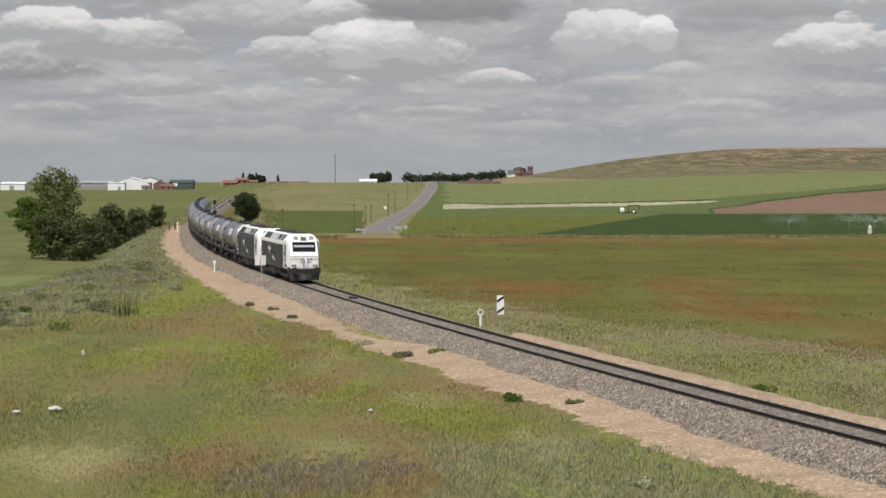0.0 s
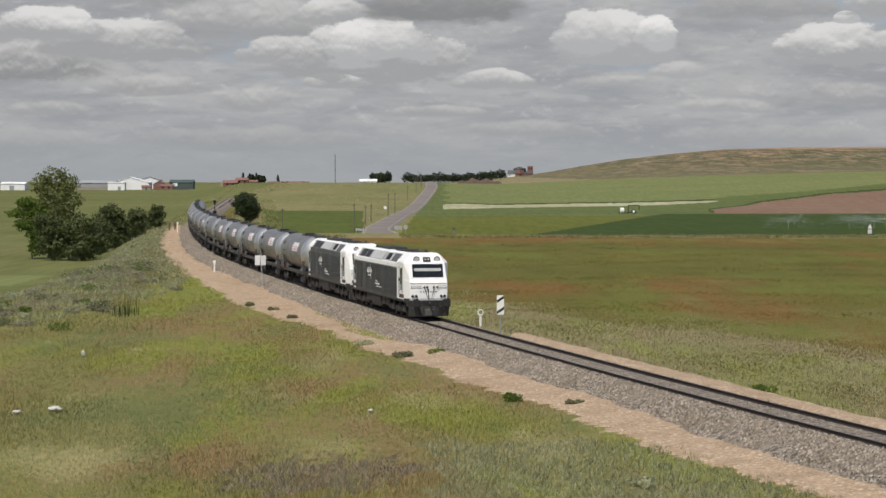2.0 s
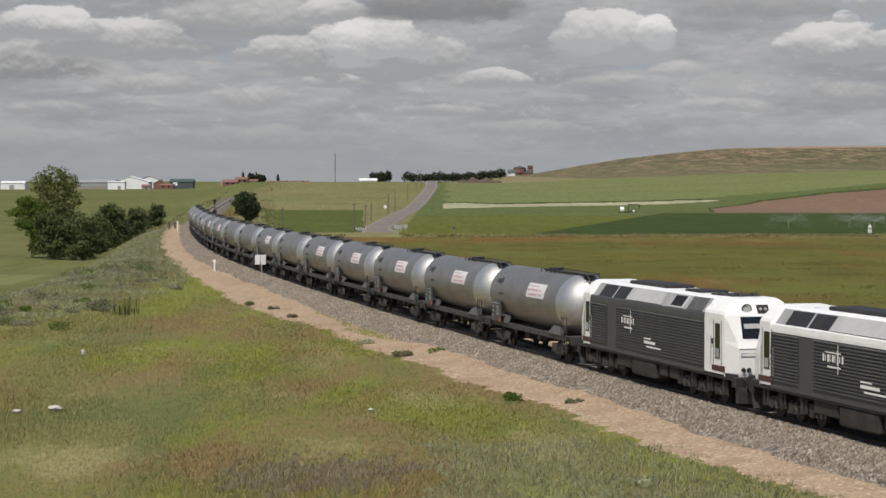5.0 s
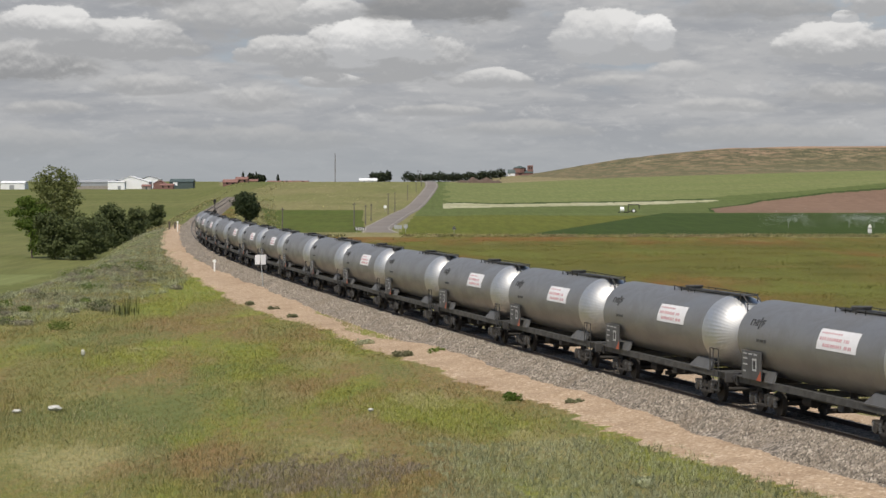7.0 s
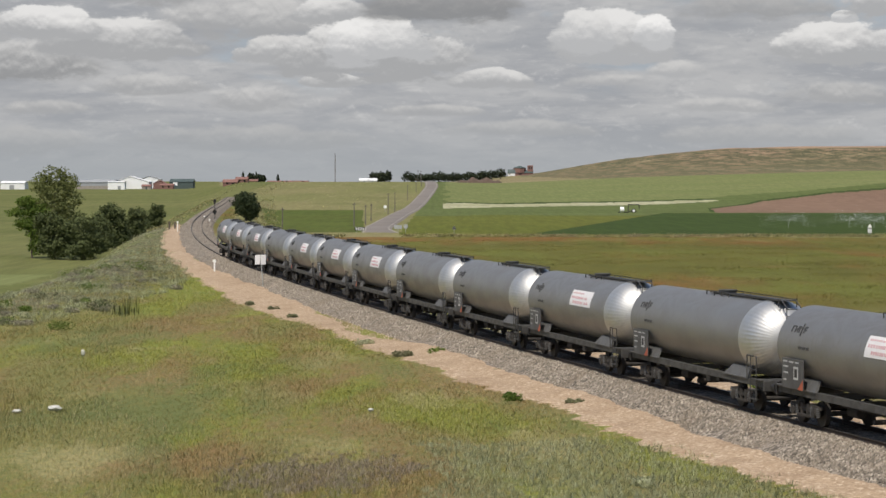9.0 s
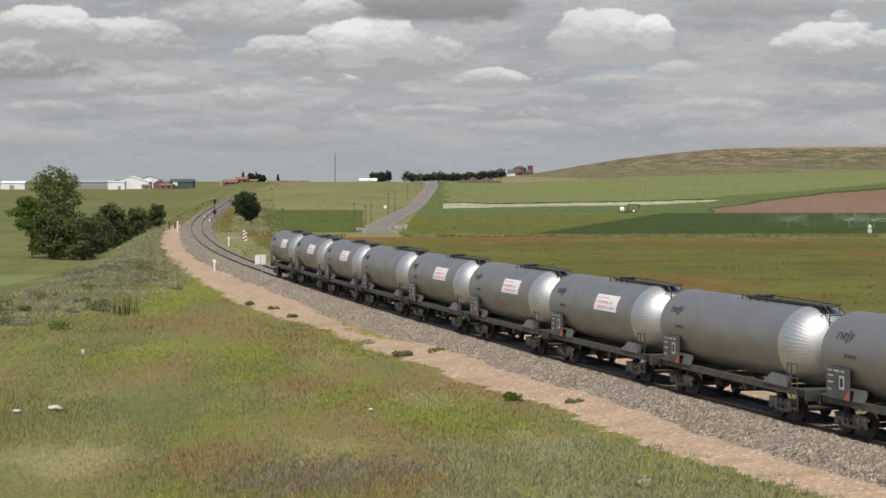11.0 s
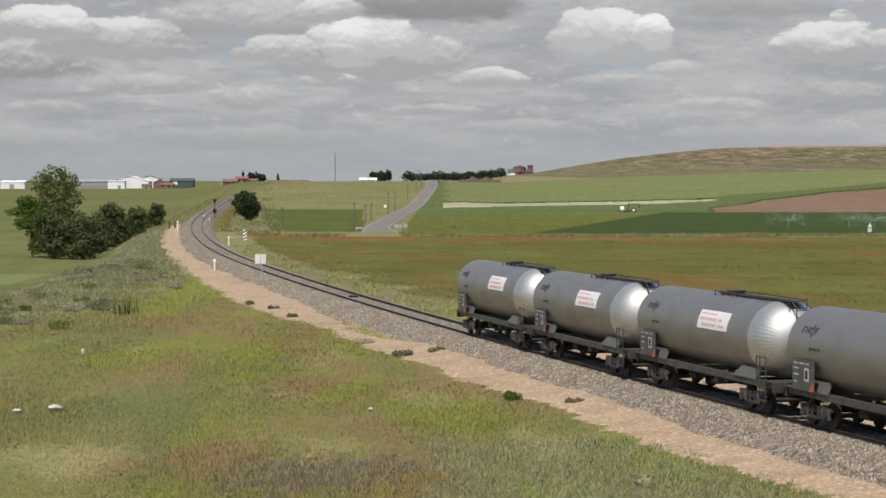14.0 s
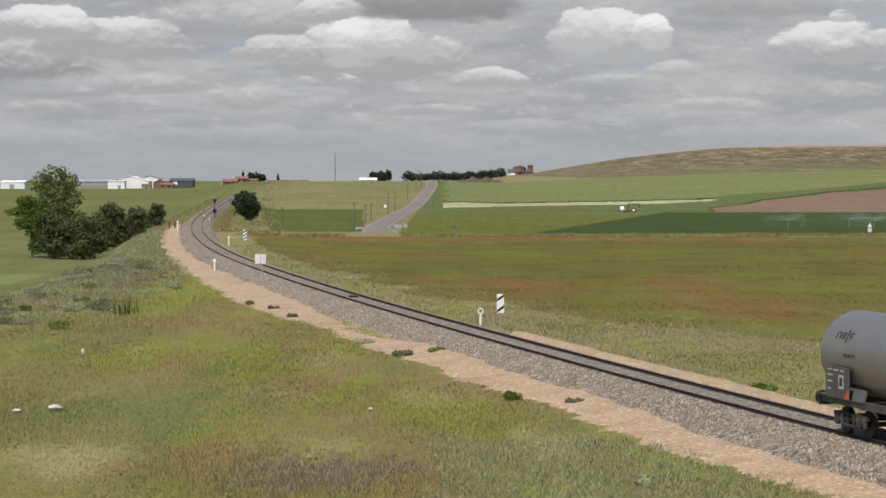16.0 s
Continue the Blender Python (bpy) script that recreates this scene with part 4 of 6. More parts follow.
def add_poster(w):
    """White vinyl notice curved round the barrel, with lines of red print."""
    def patch(name, a0, a1, x0, x1, lift, mat, parent, label="", skew=0.0):
        bm = bmesh.new()
        rows = []
        for k in range(9):
            a = radians(a0 + (a1 - a0) * k / 8)
            sh = skew * k / 8
            rows.append([(x0 + sh, -(TANK_R + lift) * math.cos(a), TANK_Z + (TANK_R + lift) * math.sin(a)), (x1 + sh, -(TANK_R + lift) * math.cos(a), TANK_Z + (TANK_R + lift) * math.sin(a)),
                         (x1 + sh, -(TANK_R + lift - 0.01) * math.cos(a), TANK_Z + (TANK_R + lift - 0.01) * math.sin(a)), (x0 + sh, -(TANK_R + lift - 0.01) * math.cos(a), TANK_Z + (TANK_R + lift - 0.01) * math.sin(a))])
        loft(bm, rows, smooth=False)
        return part(name, bm, mat, parent, label)
    p = patch("poster", 5, 35, 0.0, 3.3, 0.016, "poster", w, "white vinyl notice with red print")
    rng = random.Random(4)
    for a, h in ((29.0, 2.6), (20.5, 4.6), (11.5, 4.6)):
        x = 0.18
        while x < (1.9 if a > 25 else 3.0):
            d = rng.uniform(0.07, 0.14)
            if rng.random() < 0.85:
                patch("red_stroke", a - h / 2, a + h / 2, x, x + d, 0.022, "red_ink", p)
            x += d + rng.uniform(0.04, 0.09)
    return p


def tank_material():
    m = Nodes("tank_paint", 0.4, 0.55, 0.4)
    p = m.coords((0.5, 1, 1))
    big, run, fine = m.noise(p, 0.9, 5.0, 0.65, 0.5), m.noise(m.coords((3.0, 3.0, 0.35)), 1.6, 4.0), m.noise(p, 14, 3.0)
    c = m.mix(m.step(big, 0.4, 0.7, 0, 0.7), (0.242, 0.236, 0.230), (0.195, 0.187, 0.178))
    c = m.mix(m.step(run, 0.50, 0.72, 0, 0.45), c, (0.195, 0.180, 0.160))
    c = m.mix(m.math("MULTIPLY", m.random(), 0.35), c, (0.235, 0.234, 0.232))
    m.bump(fine, 0.06, 0.01)
    return m.done(c, m.step(big, 0.3, 0.7, 0.40, 0.52))


M["tank"] = tank_material()
M["silver"] = worn("bright_aluminium", (0.56, 0.56, 0.555), (0.40, 0.39, 0.38), 0.52, 0.9, 0.5, 3, 0.9, 0.08)
M["saddle"] = worn("grey_steel", (0.105, 0.105, 0.105), (0.070, 0.066, 0.061), 0.6, 0.1, 0.5, 6, 1.2)
M["plate"] = worn("plate_grey", (0.075, 0.075, 0.076), (0.05, 0.047, 0.044), 0.6, 0, 0.5, 6, 1.2)


def locomotive(cantrail, label):
    """Twin-cab diesel locomotive, front towards +x, rail head at z 0."""
    w = empty("locomotive", label, "locomotive", "locomotives of the train")
    H1, H2 = 10.25, 10.25
    W = 1.42
    sec = [(W, 1.22), (W, 3.22), (1.40, 3.40), (0.98, 3.98), (0.80, 4.08), (-0.80, 4.08), (-0.98, 3.98), (-1.40, 3.40), (-W, 3.22), (-W, 1.22)]

    # engine room between the cabs
    bm = bmesh.new()
    loft(bm, [[(x, y, z) for y, z in sec] for x in (-8.25, 7.1)])
    part("body", bm, "body_white", w)
    for s in (-1, 1):
        bm = bmesh.new()
        box(bm, (-8.2, min(s * 1.40, s * 1.425), 1.10), (7.05, max(s * 1.40, s * 1.425), 3.14))
        side = part("side_panel", bm, "body_dark", w, "dark grey horizontally ribbed side panel")
        for x0, x1 in ((-8.15, -5.6), (-4.3, 7.0)):
            bm = bmesh.new()
            a = [(x0, s * 1.424, -0.036), (x0, s * 1.478, -0.030), (x0, s * 1.478, -0.006), (x0, s * 1.424, 0.026)]
            loft(bm, [a, [(x1, p[1], p[2]) for p in a]])
            rib = part("rib", bm, "body_dark", side)
            rib.location = (0, 0, 1.42)
            for k in range(1, 15):
                twin = bpy.data.objects.new("rib", rib.data)
                scene.collection.objects.link(twin)
                twin.parent, twin.location = side, (0, 0, 1.42 + k * 0.118)
        bm = bmesh.new()
        loft(bm, [[(x, s * 1.40, 3.143), (x, s * 1.428, 3.143), (x, s * 1.428, 3.235), (x, s * 1.412, 3.405), (x, s * 1.376, 3.458), (x, s * 1.36, 3.44), (x, s * 1.39, 3.395)] for x in (-8.2, 7.05)])
        part("cantrail", bm, cantrail, w)
        y0, y1 = min(s * 1.47, s * 1.481), max(s * 1.47, s * 1.481)
        bars = [(-3.4 + k * 0.20, 2.52 - h / 3, 0.05 if k % 2 else 0.12, h) for k, h in enumerate((0.26, 0.20, 0.26, 0.26, 0.24, 0.26, 0.44, 0.22, 0.26))]
        bars += [(-3.2, 2.74, 1.3, 0.04), (-2.15, 2.05, 0.05, 1.0), (-3.0, 2.24, 1.1, 0.06), (-0.3, 1.76, 1.5, 0.11), (0.0, 1.60, 1.9, 0.07), (-0.3, 1.94, 0.9, 0.06)]
        for bx, bz, bw, bh in bars:
            bm = bmesh.new()
            box(bm, (bx, y0, bz), (bx + bw, y1, bz + bh))
            part("name_stroke", bm, "white", side)
    # cabs
    for way, tip in ((1, 10.25), (-1, 10.25)):
        base = 7.1 if way > 0 else 8.25
        cab = bmesh.new()
        def row(x, wid, top, low=1.18, sh=None):
            sh = sh if sh is not None else top - 0.62
            r = [(wid, low), (wid, sh), (wid - 0.05, sh + 0.12), (wid * 0.68, top - 0.10), (wid * 0.55, top), (-wid * 0.55, top), (-wid * 0.68, top - 0.10), (-wid + 0.05, sh + 0.12), (-wid, sh), (-wid, low)]
            return [(way * x, way * y, z) for y, z in r]
        rows = [row(base, 1.43, 4.10), row(tip - 1.25, 1.43, 4.10), row(tip - 0.95, 1.41, 4.06)]
        loft(cab, rows)
        # front: brow, windscreen slope and nose
        def slab(x, wid, z):
            return [(way * x, way * y, z) for y in (-wid, wid)]
        prof = [(tip - 0.95, 0.80, 4.06), (tip - 0.74, 0.93, 3.86), (tip - 0.46, 1.12, 3.48), (tip - 0.10, 1.19, 2.46), (tip, 1.20, 2.24), (tip + 0.02, 1.19, 1.28), (tip - 0.02, 1.16, 1.12)]
        back = [(tip - 1.0, 0.80, 4.06), (tip - 1.0, 1.08, 3.86), (tip - 1.0, 1.40, 3.48), (tip - 1.0, 1.42, 2.46), (tip - 1.0, 1.42, 2.24), (tip - 1.0, 1.42, 1.28), (tip - 1.0, 1.42, 1.12)]
        ring = []
        for (xa, wa, z), (xb, wb, _) in zip(prof, back):
            ring.append([(way * xb, -way * wb, z), (way * xa, -way * wa, z), (way * xa, way * wa, z), (way * xb, way * wb, z)])
        loft(cab, ring)
        c = part("cab", cab, "body_white", w)
        # windscreen, framed, with a pale sun blind
        def on_front(y, z, out=0.0):
            x = np.interp(z, [1.12, 1.28, 2.24, 2.46, 3.48, 3.86, 4.06], [tip - 0.02, tip + 0.02, tip, tip - 0.10, tip - 0.46, tip - 0.74, tip - 0.95])
            return (way * (x + out), way * y, z + out * 0.3)
        def panel(name, y0, y1, z0, z1, out, mat, parent, label="", thick=0.04):
            bm = bmesh.new()
            a = [on_front(y0, z0, out), on_front(y1, z0, out), on_front(y1, z1, out), on_front(y0, z1, out)]
            loft(bm, [[(p[0] - way * thick, p[1], p[2]) for p in a], a])
            return part(name, bm, mat, parent, label)
        win = panel("windscreen", -0.98, 0.98, 2.60, 3.42, 0.012, "glass", c, "dark raked windscreen")
        panel("sun_blind", -0.88, 0.86, 2.98, 3.16, 0.020, "roof_pale", win)
        for y in (-0.4, 0.5):
            bm = bmesh.new()
            rod(bm, on_front(y, 2.58, 0.03), on_front(y + 0.4, 2.86, 0.04), 0.015, 6)
            part("wiper", bm, "black", win)
        for y in (-0.66, 0.66):
            bm = bmesh.new()
            p, q = Vector(on_front(y, 3.70, 0.0)), Vector(on_front(y, 3.70, 0.045))
            rod(bm, p, q, 0.15, 18)
            lamp = part("headlight", bm, "lamp", c, "round glass headlight")
            bm = bmesh.new()
            ring = [[p + (q - p) * k + Vector((0, r * math.cos(a), r * math.sin(a))) for a in np.linspace(0, 2 * math.pi, 20, endpoint=False)] for k, r in ((0.0, 0.20), (1.1, 0.20), (1.1, 0.15))]
            loft(bm, ring, caps=False)
            part("bezel", bm, "saddle", lamp)
        box_ob = panel("light_box", -0.24, 0.24, 3.54, 3.86, 0.02, "black", c)
        for y in (-0.1, 0.1):
            bm = bmesh.new()
            rod(bm, on_front(y, 3.70, 0.0), on_front(y, 3.70, 0.05), 0.06, 12)
            part("lamp", bm, "lamp", box_ob)
        for y in (-1.02, -0.80, 0.80, 1.02):
            bm = bmesh.new()
            rod(bm, on_front(y, 1.42, 0.0), on_front(y, 1.42, 0.05), 0.085, 14)
            part("marker_light", bm, "black", c)
        for y0, y1 in ((-1.1, -0.5), (0.55, 1.1)):
            bm = bmesh.new()
            rod(bm, on_front(y0, 2.04, 0.07), on_front(y1, 2.04, 0.07), 0.018, 6)
            for y in (y0, y1):
                rod(bm, on_front(y, 2.04, 0.07), on_front(y, 1.9, 0.0), 0.018, 6)
            part("hand_rail", bm, "roof_grey", c)
        for y, e in ((-0.28, 0.25), (-0.1, 0.1), (0.32, 0.3), (0.55, 0.0)):
            bm = bmesh.new()
            rod(bm, on_front(y, 1.98, 0), on_front(y, 1.98, 0.08), 0.06, 10)
            last = None
            for k in range(9):
                t = k / 8
                p = on_front(y + e * math.sin(t * 1.6) * (1 if y < 0 else -0.6), 1.95 - 0.75 * math.sin(t * math.pi * 0.62), 0.06 + 0.08 * math.sin(t * 3.1))
                if last and e:
                    rod(bm, last, p, 0.018, 6)
                last = p
            part("jumper_cable", bm, "black", c)
        for k in range(7):
            p = on_front(-0.48 + 0.16 * k, 1.70, 0.006)
            hw, up = (0.018, 0.07) if k % 2 else (0.055, 0.022)
            bm = bmesh.new()
            box(bm, (p[0] - 0.012, p[1] - hw, p[2] - up), (p[0] + 0.012, p[1] + hw, p[2] + (0.18 if k == 3 else up)))
            part("name_stroke", bm, "ink", c)
        # seam between the nose and the windscreen panel
        bm = bmesh.new()
        rod(bm, on_front(-1.16, 2.22, 0.004), on_front(1.16, 2.22, 0.004), 0.012, 6)
        part("seam", bm, "saddle", c)
        for s in (-1, 1):
            ya, yb = min(s * 1.415, s * 1.448), max(s * 1.415, s * 1.448)
            xs = sorted((way * (tip - 1.95), way * (tip - 1.42)))
            bm = bmesh.new()
            box(bm, (xs[0], ya, 1.75), (xs[1], yb, 3.12), 0.01)
            part("cab_door_window", bm, "glass", c, "narrow dark cab side window")
            # door edges, handle and a pale lower pane
            for dx in (tip - 2.12, tip - 1.26):
                bm = bmesh.new()
                box(bm, (way * dx - 0.012, ya, 1.54), (way * dx + 0.012, yb - 0.02 * (s > 0), 3.24))
                part("door_edge", bm, "saddle", c)
            bm = bmesh.new()
            box(bm, (xs[0] + 0.08, ya - 0.006, 1.80), (xs[1] - 0.08, yb + 0.006, 2.16), 0.01)
            part("lower_pane", bm, "roof_grey", c)
            bm = bmesh.new()
            rod(bm, (way * (tip - 2.2), s * 1.45, 2.3), (way * (tip - 2.2), s * 1.45, 2.5), 0.05, 8)
            part("door_handle", bm, "black", c)
            bm = bmesh.new()
            xs2 = sorted((way * (tip - 2.3), way * (tip - 0.9)))
            box(bm, (xs2[0], ya, 1.28), (xs2[1], yb, 1.50), 0.01)
            part("step_board", bm, "maroon", c)
            for xx in (tip - 2.35, tip - 1.2):
                bm = bmesh.new()
                rod(bm, (way * xx, s * 1.46, 1.5), (way * xx, s * 1.46, 2.6), 0.018, 6)
                part("hand_rail", bm, "roof_grey", c)
    # roof equipment
    def hatch(name, x0, x1, mat, lift=0.02, slats=0, t0=0.10, t1=0.95):
        for s in (-1, 1):
            bm = bmesh.new()
            def pt(x, t, out):
                return (x, s * (1.40 + (0.98 - 1.40) * t + 0.81 * out), 3.40 + 0.58 * t + 0.59 * out)
            loft(bm, [[pt(x0, t0, -0.02), pt(x1, t0, -0.02), pt(x1, t1, -0.02), pt(x0, t1, -0.02)], [pt(x0, t0, lift), pt(x1, t0, lift), pt(x1, t1, lift), pt(x0, t1, lift)]])
            for k in range(slats):
                t = t0 + (t1 - t0) * (k + 0.5) / slats
                loft(bm, [[pt(x0 + 0.05, t - 0.05, lift), pt(x1 - 0.05, t - 0.05, lift), pt(x1 - 0.05, t + 0.03, lift), pt(x0 + 0.05, t + 0.03, lift)],
                          [pt(x0 + 0.05, t - 0.05, lift + 0.03), pt(x1 - 0.05, t - 0.05, lift + 0.03), pt(x1 - 0.05, t + 0.02, lift + 0.01), pt(x0 + 0.05, t + 0.02, lift + 0.01)]])
            part(name, bm, mat, w)
    hatch("roof_panel", -7.9, 6.95, "roof_grey", 0.008, 0, 0.06, 1.0)
    hatch("roof_grille", -7.0, -5.1, "black"), hatch("roof_grille", -4.9, -3.2, "black")
    hatch("roof_hatch", -3.0, 1.6, "roof_pale", 0.05)
    hatch("roof_louvre", 2.6, 4.4, "roof_pale", 0.03)
    hatch("louvre_slats", 2.75, 4.1, "black", 0.04, 6, 0.2, 0.9)
    hatch("roof_hatch", 4.8, 6.6, "saddle", 0.03)
    for x0, x1, h in ((-4.9, 0.2, 0.14), (2.4, 4.3, 0.10), (5.5, 7.9, 0.06)):
        bm = bmesh.new()
        box(bm, (x0, -0.62, 4.06), (x1, 0.62, 4.08 + h), 0.05)
        part("roof_cowl", bm, "black", w)
    for y in (-0.3, 0.3):
        bm = bmesh.new()
        rod(bm, (7.6, y, 4.2), (8.1, y, 4.2), 0.04, 8, 0.09)
        part("horn", bm, "frame", w)
    # underframe, tank and bogies
    bm = bmesh.new()
    box(bm, (-10.2, -1.40, 1.0), (10.2, 1.40, 1.26), 0.02)
    part("underframe", bm, "black", w)
    bm = bmesh.new()
    box(bm, (-2.3, -1.36, 0.30), (0.9, 1.36, 1.02), 0.08)
    part("fuel_tank", bm, "under", w)
    for x0, x1 in ((-4.6, -2.5), (1.2, 2.2), (2.5, 3.6)):
        bm = bmesh.new()
        box(bm, (x0, -1.3, 0.5), (x1, 1.3, 1.02), 0.05)
        part("equipment_box", bm, "under", w)
    for x in (-6.6, 6.2):
        bogie(w, x, 1.9, (-1.85, 0.0, 1.85), "under")
        for k in (-2.6, -1.0, 0.9, 2.6):
            for s in (-1, 1):
                bm = bmesh.new()
                box(bm, (x + k - 0.12, s * 1.2 - 0.08, 0.35), (x + k + 0.12, s * 1.2 + 0.08, 1.05), 0.02)
                rod(bm, (x + k + 0.35, s * 1.22, 0.4), (x + k + 0.35, s * 1.22, 1.0), 0.08, 8)
                part("brake_rigging", bm, "under", w)
    for way in (1, -1):
        bm = bmesh.new()
        xs = sorted((way * 9.95, way * 10.45))
        box(bm, (xs[0], -1.38, 0.75), (xs[1], 1.38, 1.16), 0.03)
        part("buffer_beam", bm, "black", w)
        bm = bmesh.new()
        loft(bm, [[(way * 10.45, -1.3, 0.78), (way * 10.55, -0.35, 0.78), (way * 10.55, 0.35, 0.78), (way * 10.45, 1.3, 0.78), (way * 10.2, 1.3, 0.78), (way * 10.2, -1.3, 0.78)],
                  [(way * 10.30, -1.25, 0.16), (way * 10.55, -0.3, 0.16), (way * 10.55, 0.3, 0.16), (way * 10.30, 1.25, 0.16), (way * 10.1, 1.25, 0.16), (way * 10.1, -1.25, 0.16)]])
        part("snow_plough", bm, "frame", w)
        for y in (-1.1, -0.75, 0.75, 1.1):
            bm = bmesh.new()
            rod(bm, (way * 10.50, y * 0.9, 1.08), (way * 10.62, y * 0.9, 0.72), 0.035, 6)
            rod(bm, (way * 10.62, y * 0.9, 0.72), (way * 10.52, y * 0.8, 0.36), 0.035, 6)
            part("brake_hose", bm, "black", w)
        bm = bmesh.new()
        box(bm, (min(way * 10.50, way * 10.60), -0.28, 0.20), (max(way * 10.50, way * 10.60), 0.28, 0.62), 0.03)
        part("plough_plate", bm, "saddle", w)
        bm = bmesh.new()
        rod(bm, (way * 10.4, 0, 1.0), (way * 10.95, 0, 0.95), 0.06, 8)
        rod(bm, (way * 10.8, 0, 1.0), (way * 10.85, 0, 0.55), 0.04, 8)
        for y in (-0.4, 0.4):
            rod(bm, (way * 10.45, y, 0.95), (way * 10.6, y, 0.5), 0.03, 6)
        part("coupling", bm, "under", w)
        buffers(w, way * 11.05, way)
    return w


SPEED, LOCO_LEN, WAGON_LEN = 27.25, 22.2, 16.85


def lag(t):
    """Metres lost to braking towards the end of the clip."""
    if t < 12.0:
        return 0.0
    return 0.25 * (t - 12.0) + (0.25 * (t - 15.0) if t > 15.0 else 0.0) + (0.5 * (t - 15.5) if t > 15.5 else 0.0)


def run(s_centre, half):
    """Rows of a vehicle whose centre is s_centre metres along the track at 4.2 s, on bogies half metres out."""
    rows = []
    for k in range(33):
        t = k * 0.5
        s = s_centre + SPEED * (4.2 - t) + lag(t)
        a, b = beside(s - half, 0), beside(s + half, 0)
        d = a - b
        m = Matrix.LocRotScale((a + b) / 2, Euler((0, -math.atan2(d.z, math.hypot(d.x, d.y)), math.atan2(d.y, d.x))), None)
        rows.append((t, m))
    return rows


FRONT = 49.2
loco_a = locomotive("body_white", "white and dark grey diesel locomotive with ribbed sides")
loco_b = locomotive("body_dark", "white and dark grey diesel locomotive with dark eaves behind the leader")
wagon = tank_wagon()
plain = copy_thing(wagon, Matrix.Identity(4))
add_poster(wagon)
wagon["label"] = "grey tank wagon with silver end and white side notice"
WAGONS = []
for k in range(1, 17):
    if k in (6, 8, 9, 13):
        ob = plain if k == 6 else copy_thing(plain, Matrix.Identity(4))
    else:
        ob = wagon if k == 1 else copy_thing(wagon, Matrix.Identity(4))
    WAGONS.append(ob)


def motions():
    walk(loco_a, run(FRONT + LOCO_LEN * 0.5, 6.4))
    walk(loco_b, run(FRONT + LOCO_LEN * 1.5, 6.4))
    for k, ob in enumerate(WAGONS):
        walk(ob, run(FRONT + 2 * LOCO_LEN + WAGON_LEN * (k + 0.5), 5.45))
    # clouds drift slowly along the horizon
    walk(SKY, [(0.0, pose(0, 0, 0, 0, 0, 0.0)), (16.0, pose(0, 0, 0, 0, 0, 0.12))])
    # the sprinklers swing to and fro
    for k, ob in enumerate(SPRAYS):
        walk(ob, [(t, pose(0, 0, 0, 0, 0, 14 * math.sin(0.55 * t + 2 * k))) for t in (0, 2, 4, 6, 8, 10, 12, 14, 16)])


# ---- road ----
def build_road():
    pts = [(-11.5, 432), (-12.9, 455), (-13.3, 480), (-12.2, 675), (-10.5, 800), (-7.9, 920), (-6.2, 1010), (-5.2, 1080), (-5.6, 1140), (-7.0, 1215), (-9, 1300)]
    ys = np.linspace(pts[0][1], pts[-1][1], 260)
    xs = np.interp(ys, [p[1] for p in pts], [p[0] for p in pts])
    for _ in range(8):
        xs[1:-1] = (xs[:-2] + 2 * xs[1:-1] + xs[2:]) / 4
    def strip(name, off, mat, lift, parent):
        v = []
        for x, y in zip(xs, ys):
            wide = 1 + 0.5 * max(0, (447 - y) / 15)
            c = float(land(x, y)) + 0.26 + lift - 0.4 * max(0.0, min(1.0, (444 - y) / 12))
            v += [(x + o * wide, y, c - (0.6 if k in (0, len(off) - 1) and len(off) > 2 else 0)) for k, o in enumerate(off)]
        v = np.array(v)
        i = np.arange(len(v)).reshape(-1, len(off))
        f = np.stack([i[:-1, :-1], i[:-1, 1:], i[1:, 1:], i[1:, :-1]], -1).reshape(-1, 4)
        return mesh_arrays(name, v, f, mat, parent)
    road = strip("road", (-3.6, -2.5, 0, 2.5, 3.6), "asphalt", 0, None)
    tagged(road, "narrow grey asphalt country road climbing to a crest", "road", kind="structure")
    for o in (-2.3, 2.3):
        strip("edge_line", (o - 0.12, o + 0.12), "road_edge", 0.02, road)


build_road()


# ---- trees ----
def crown_mesh(blobs, count, size, seed, flat=0.0):
    """Leaf sprays scattered in the shells of a few uneven lobes."""
    r = np.random.RandomState(seed)
    vol = np.array([b[3] * b[4] * b[5] for b in blobs])
    pick = r.choice(len(blobs), count, p=vol / vol.sum())
    b = np.array(blobs)[pick]
    d = r.normal(size=(count, 3))
    d /= np.linalg.norm(d, axis=1)[:, None]
    rad = r.uniform(0.25, 1.0, count) ** 0.45
    lump = 1 + 0.22 * np.sin(d[:, 0] * 5 + b[:, 0] * 3) * np.sin(d[:, 2] * 6 + b[:, 1]) + 0.12 * np.sin(d[:, 1] * 11 + b[:, 2])
    c = b[:, :3] + d * b[:, 3:6] * (rad * lump)[:, None]
    n = d + r.normal(scale=0.7, size=(count, 3))
    n /= np.linalg.norm(n, axis=1)[:, None]
    t = np.cross(n, r.normal(size=(count, 3)))
    t /= np.linalg.norm(t, axis=1)[:, None]
    q = np.cross(n, t)
    s = size * r.uniform(0.5, 1.3, count)[:, None]
    v = np.stack([c - t * s, c - q * s * 0.55, c + t * s, c + q * s * 0.55], 1).reshape(-1, 3)
    return v, np.arange(len(v)).reshape(-1, 4)


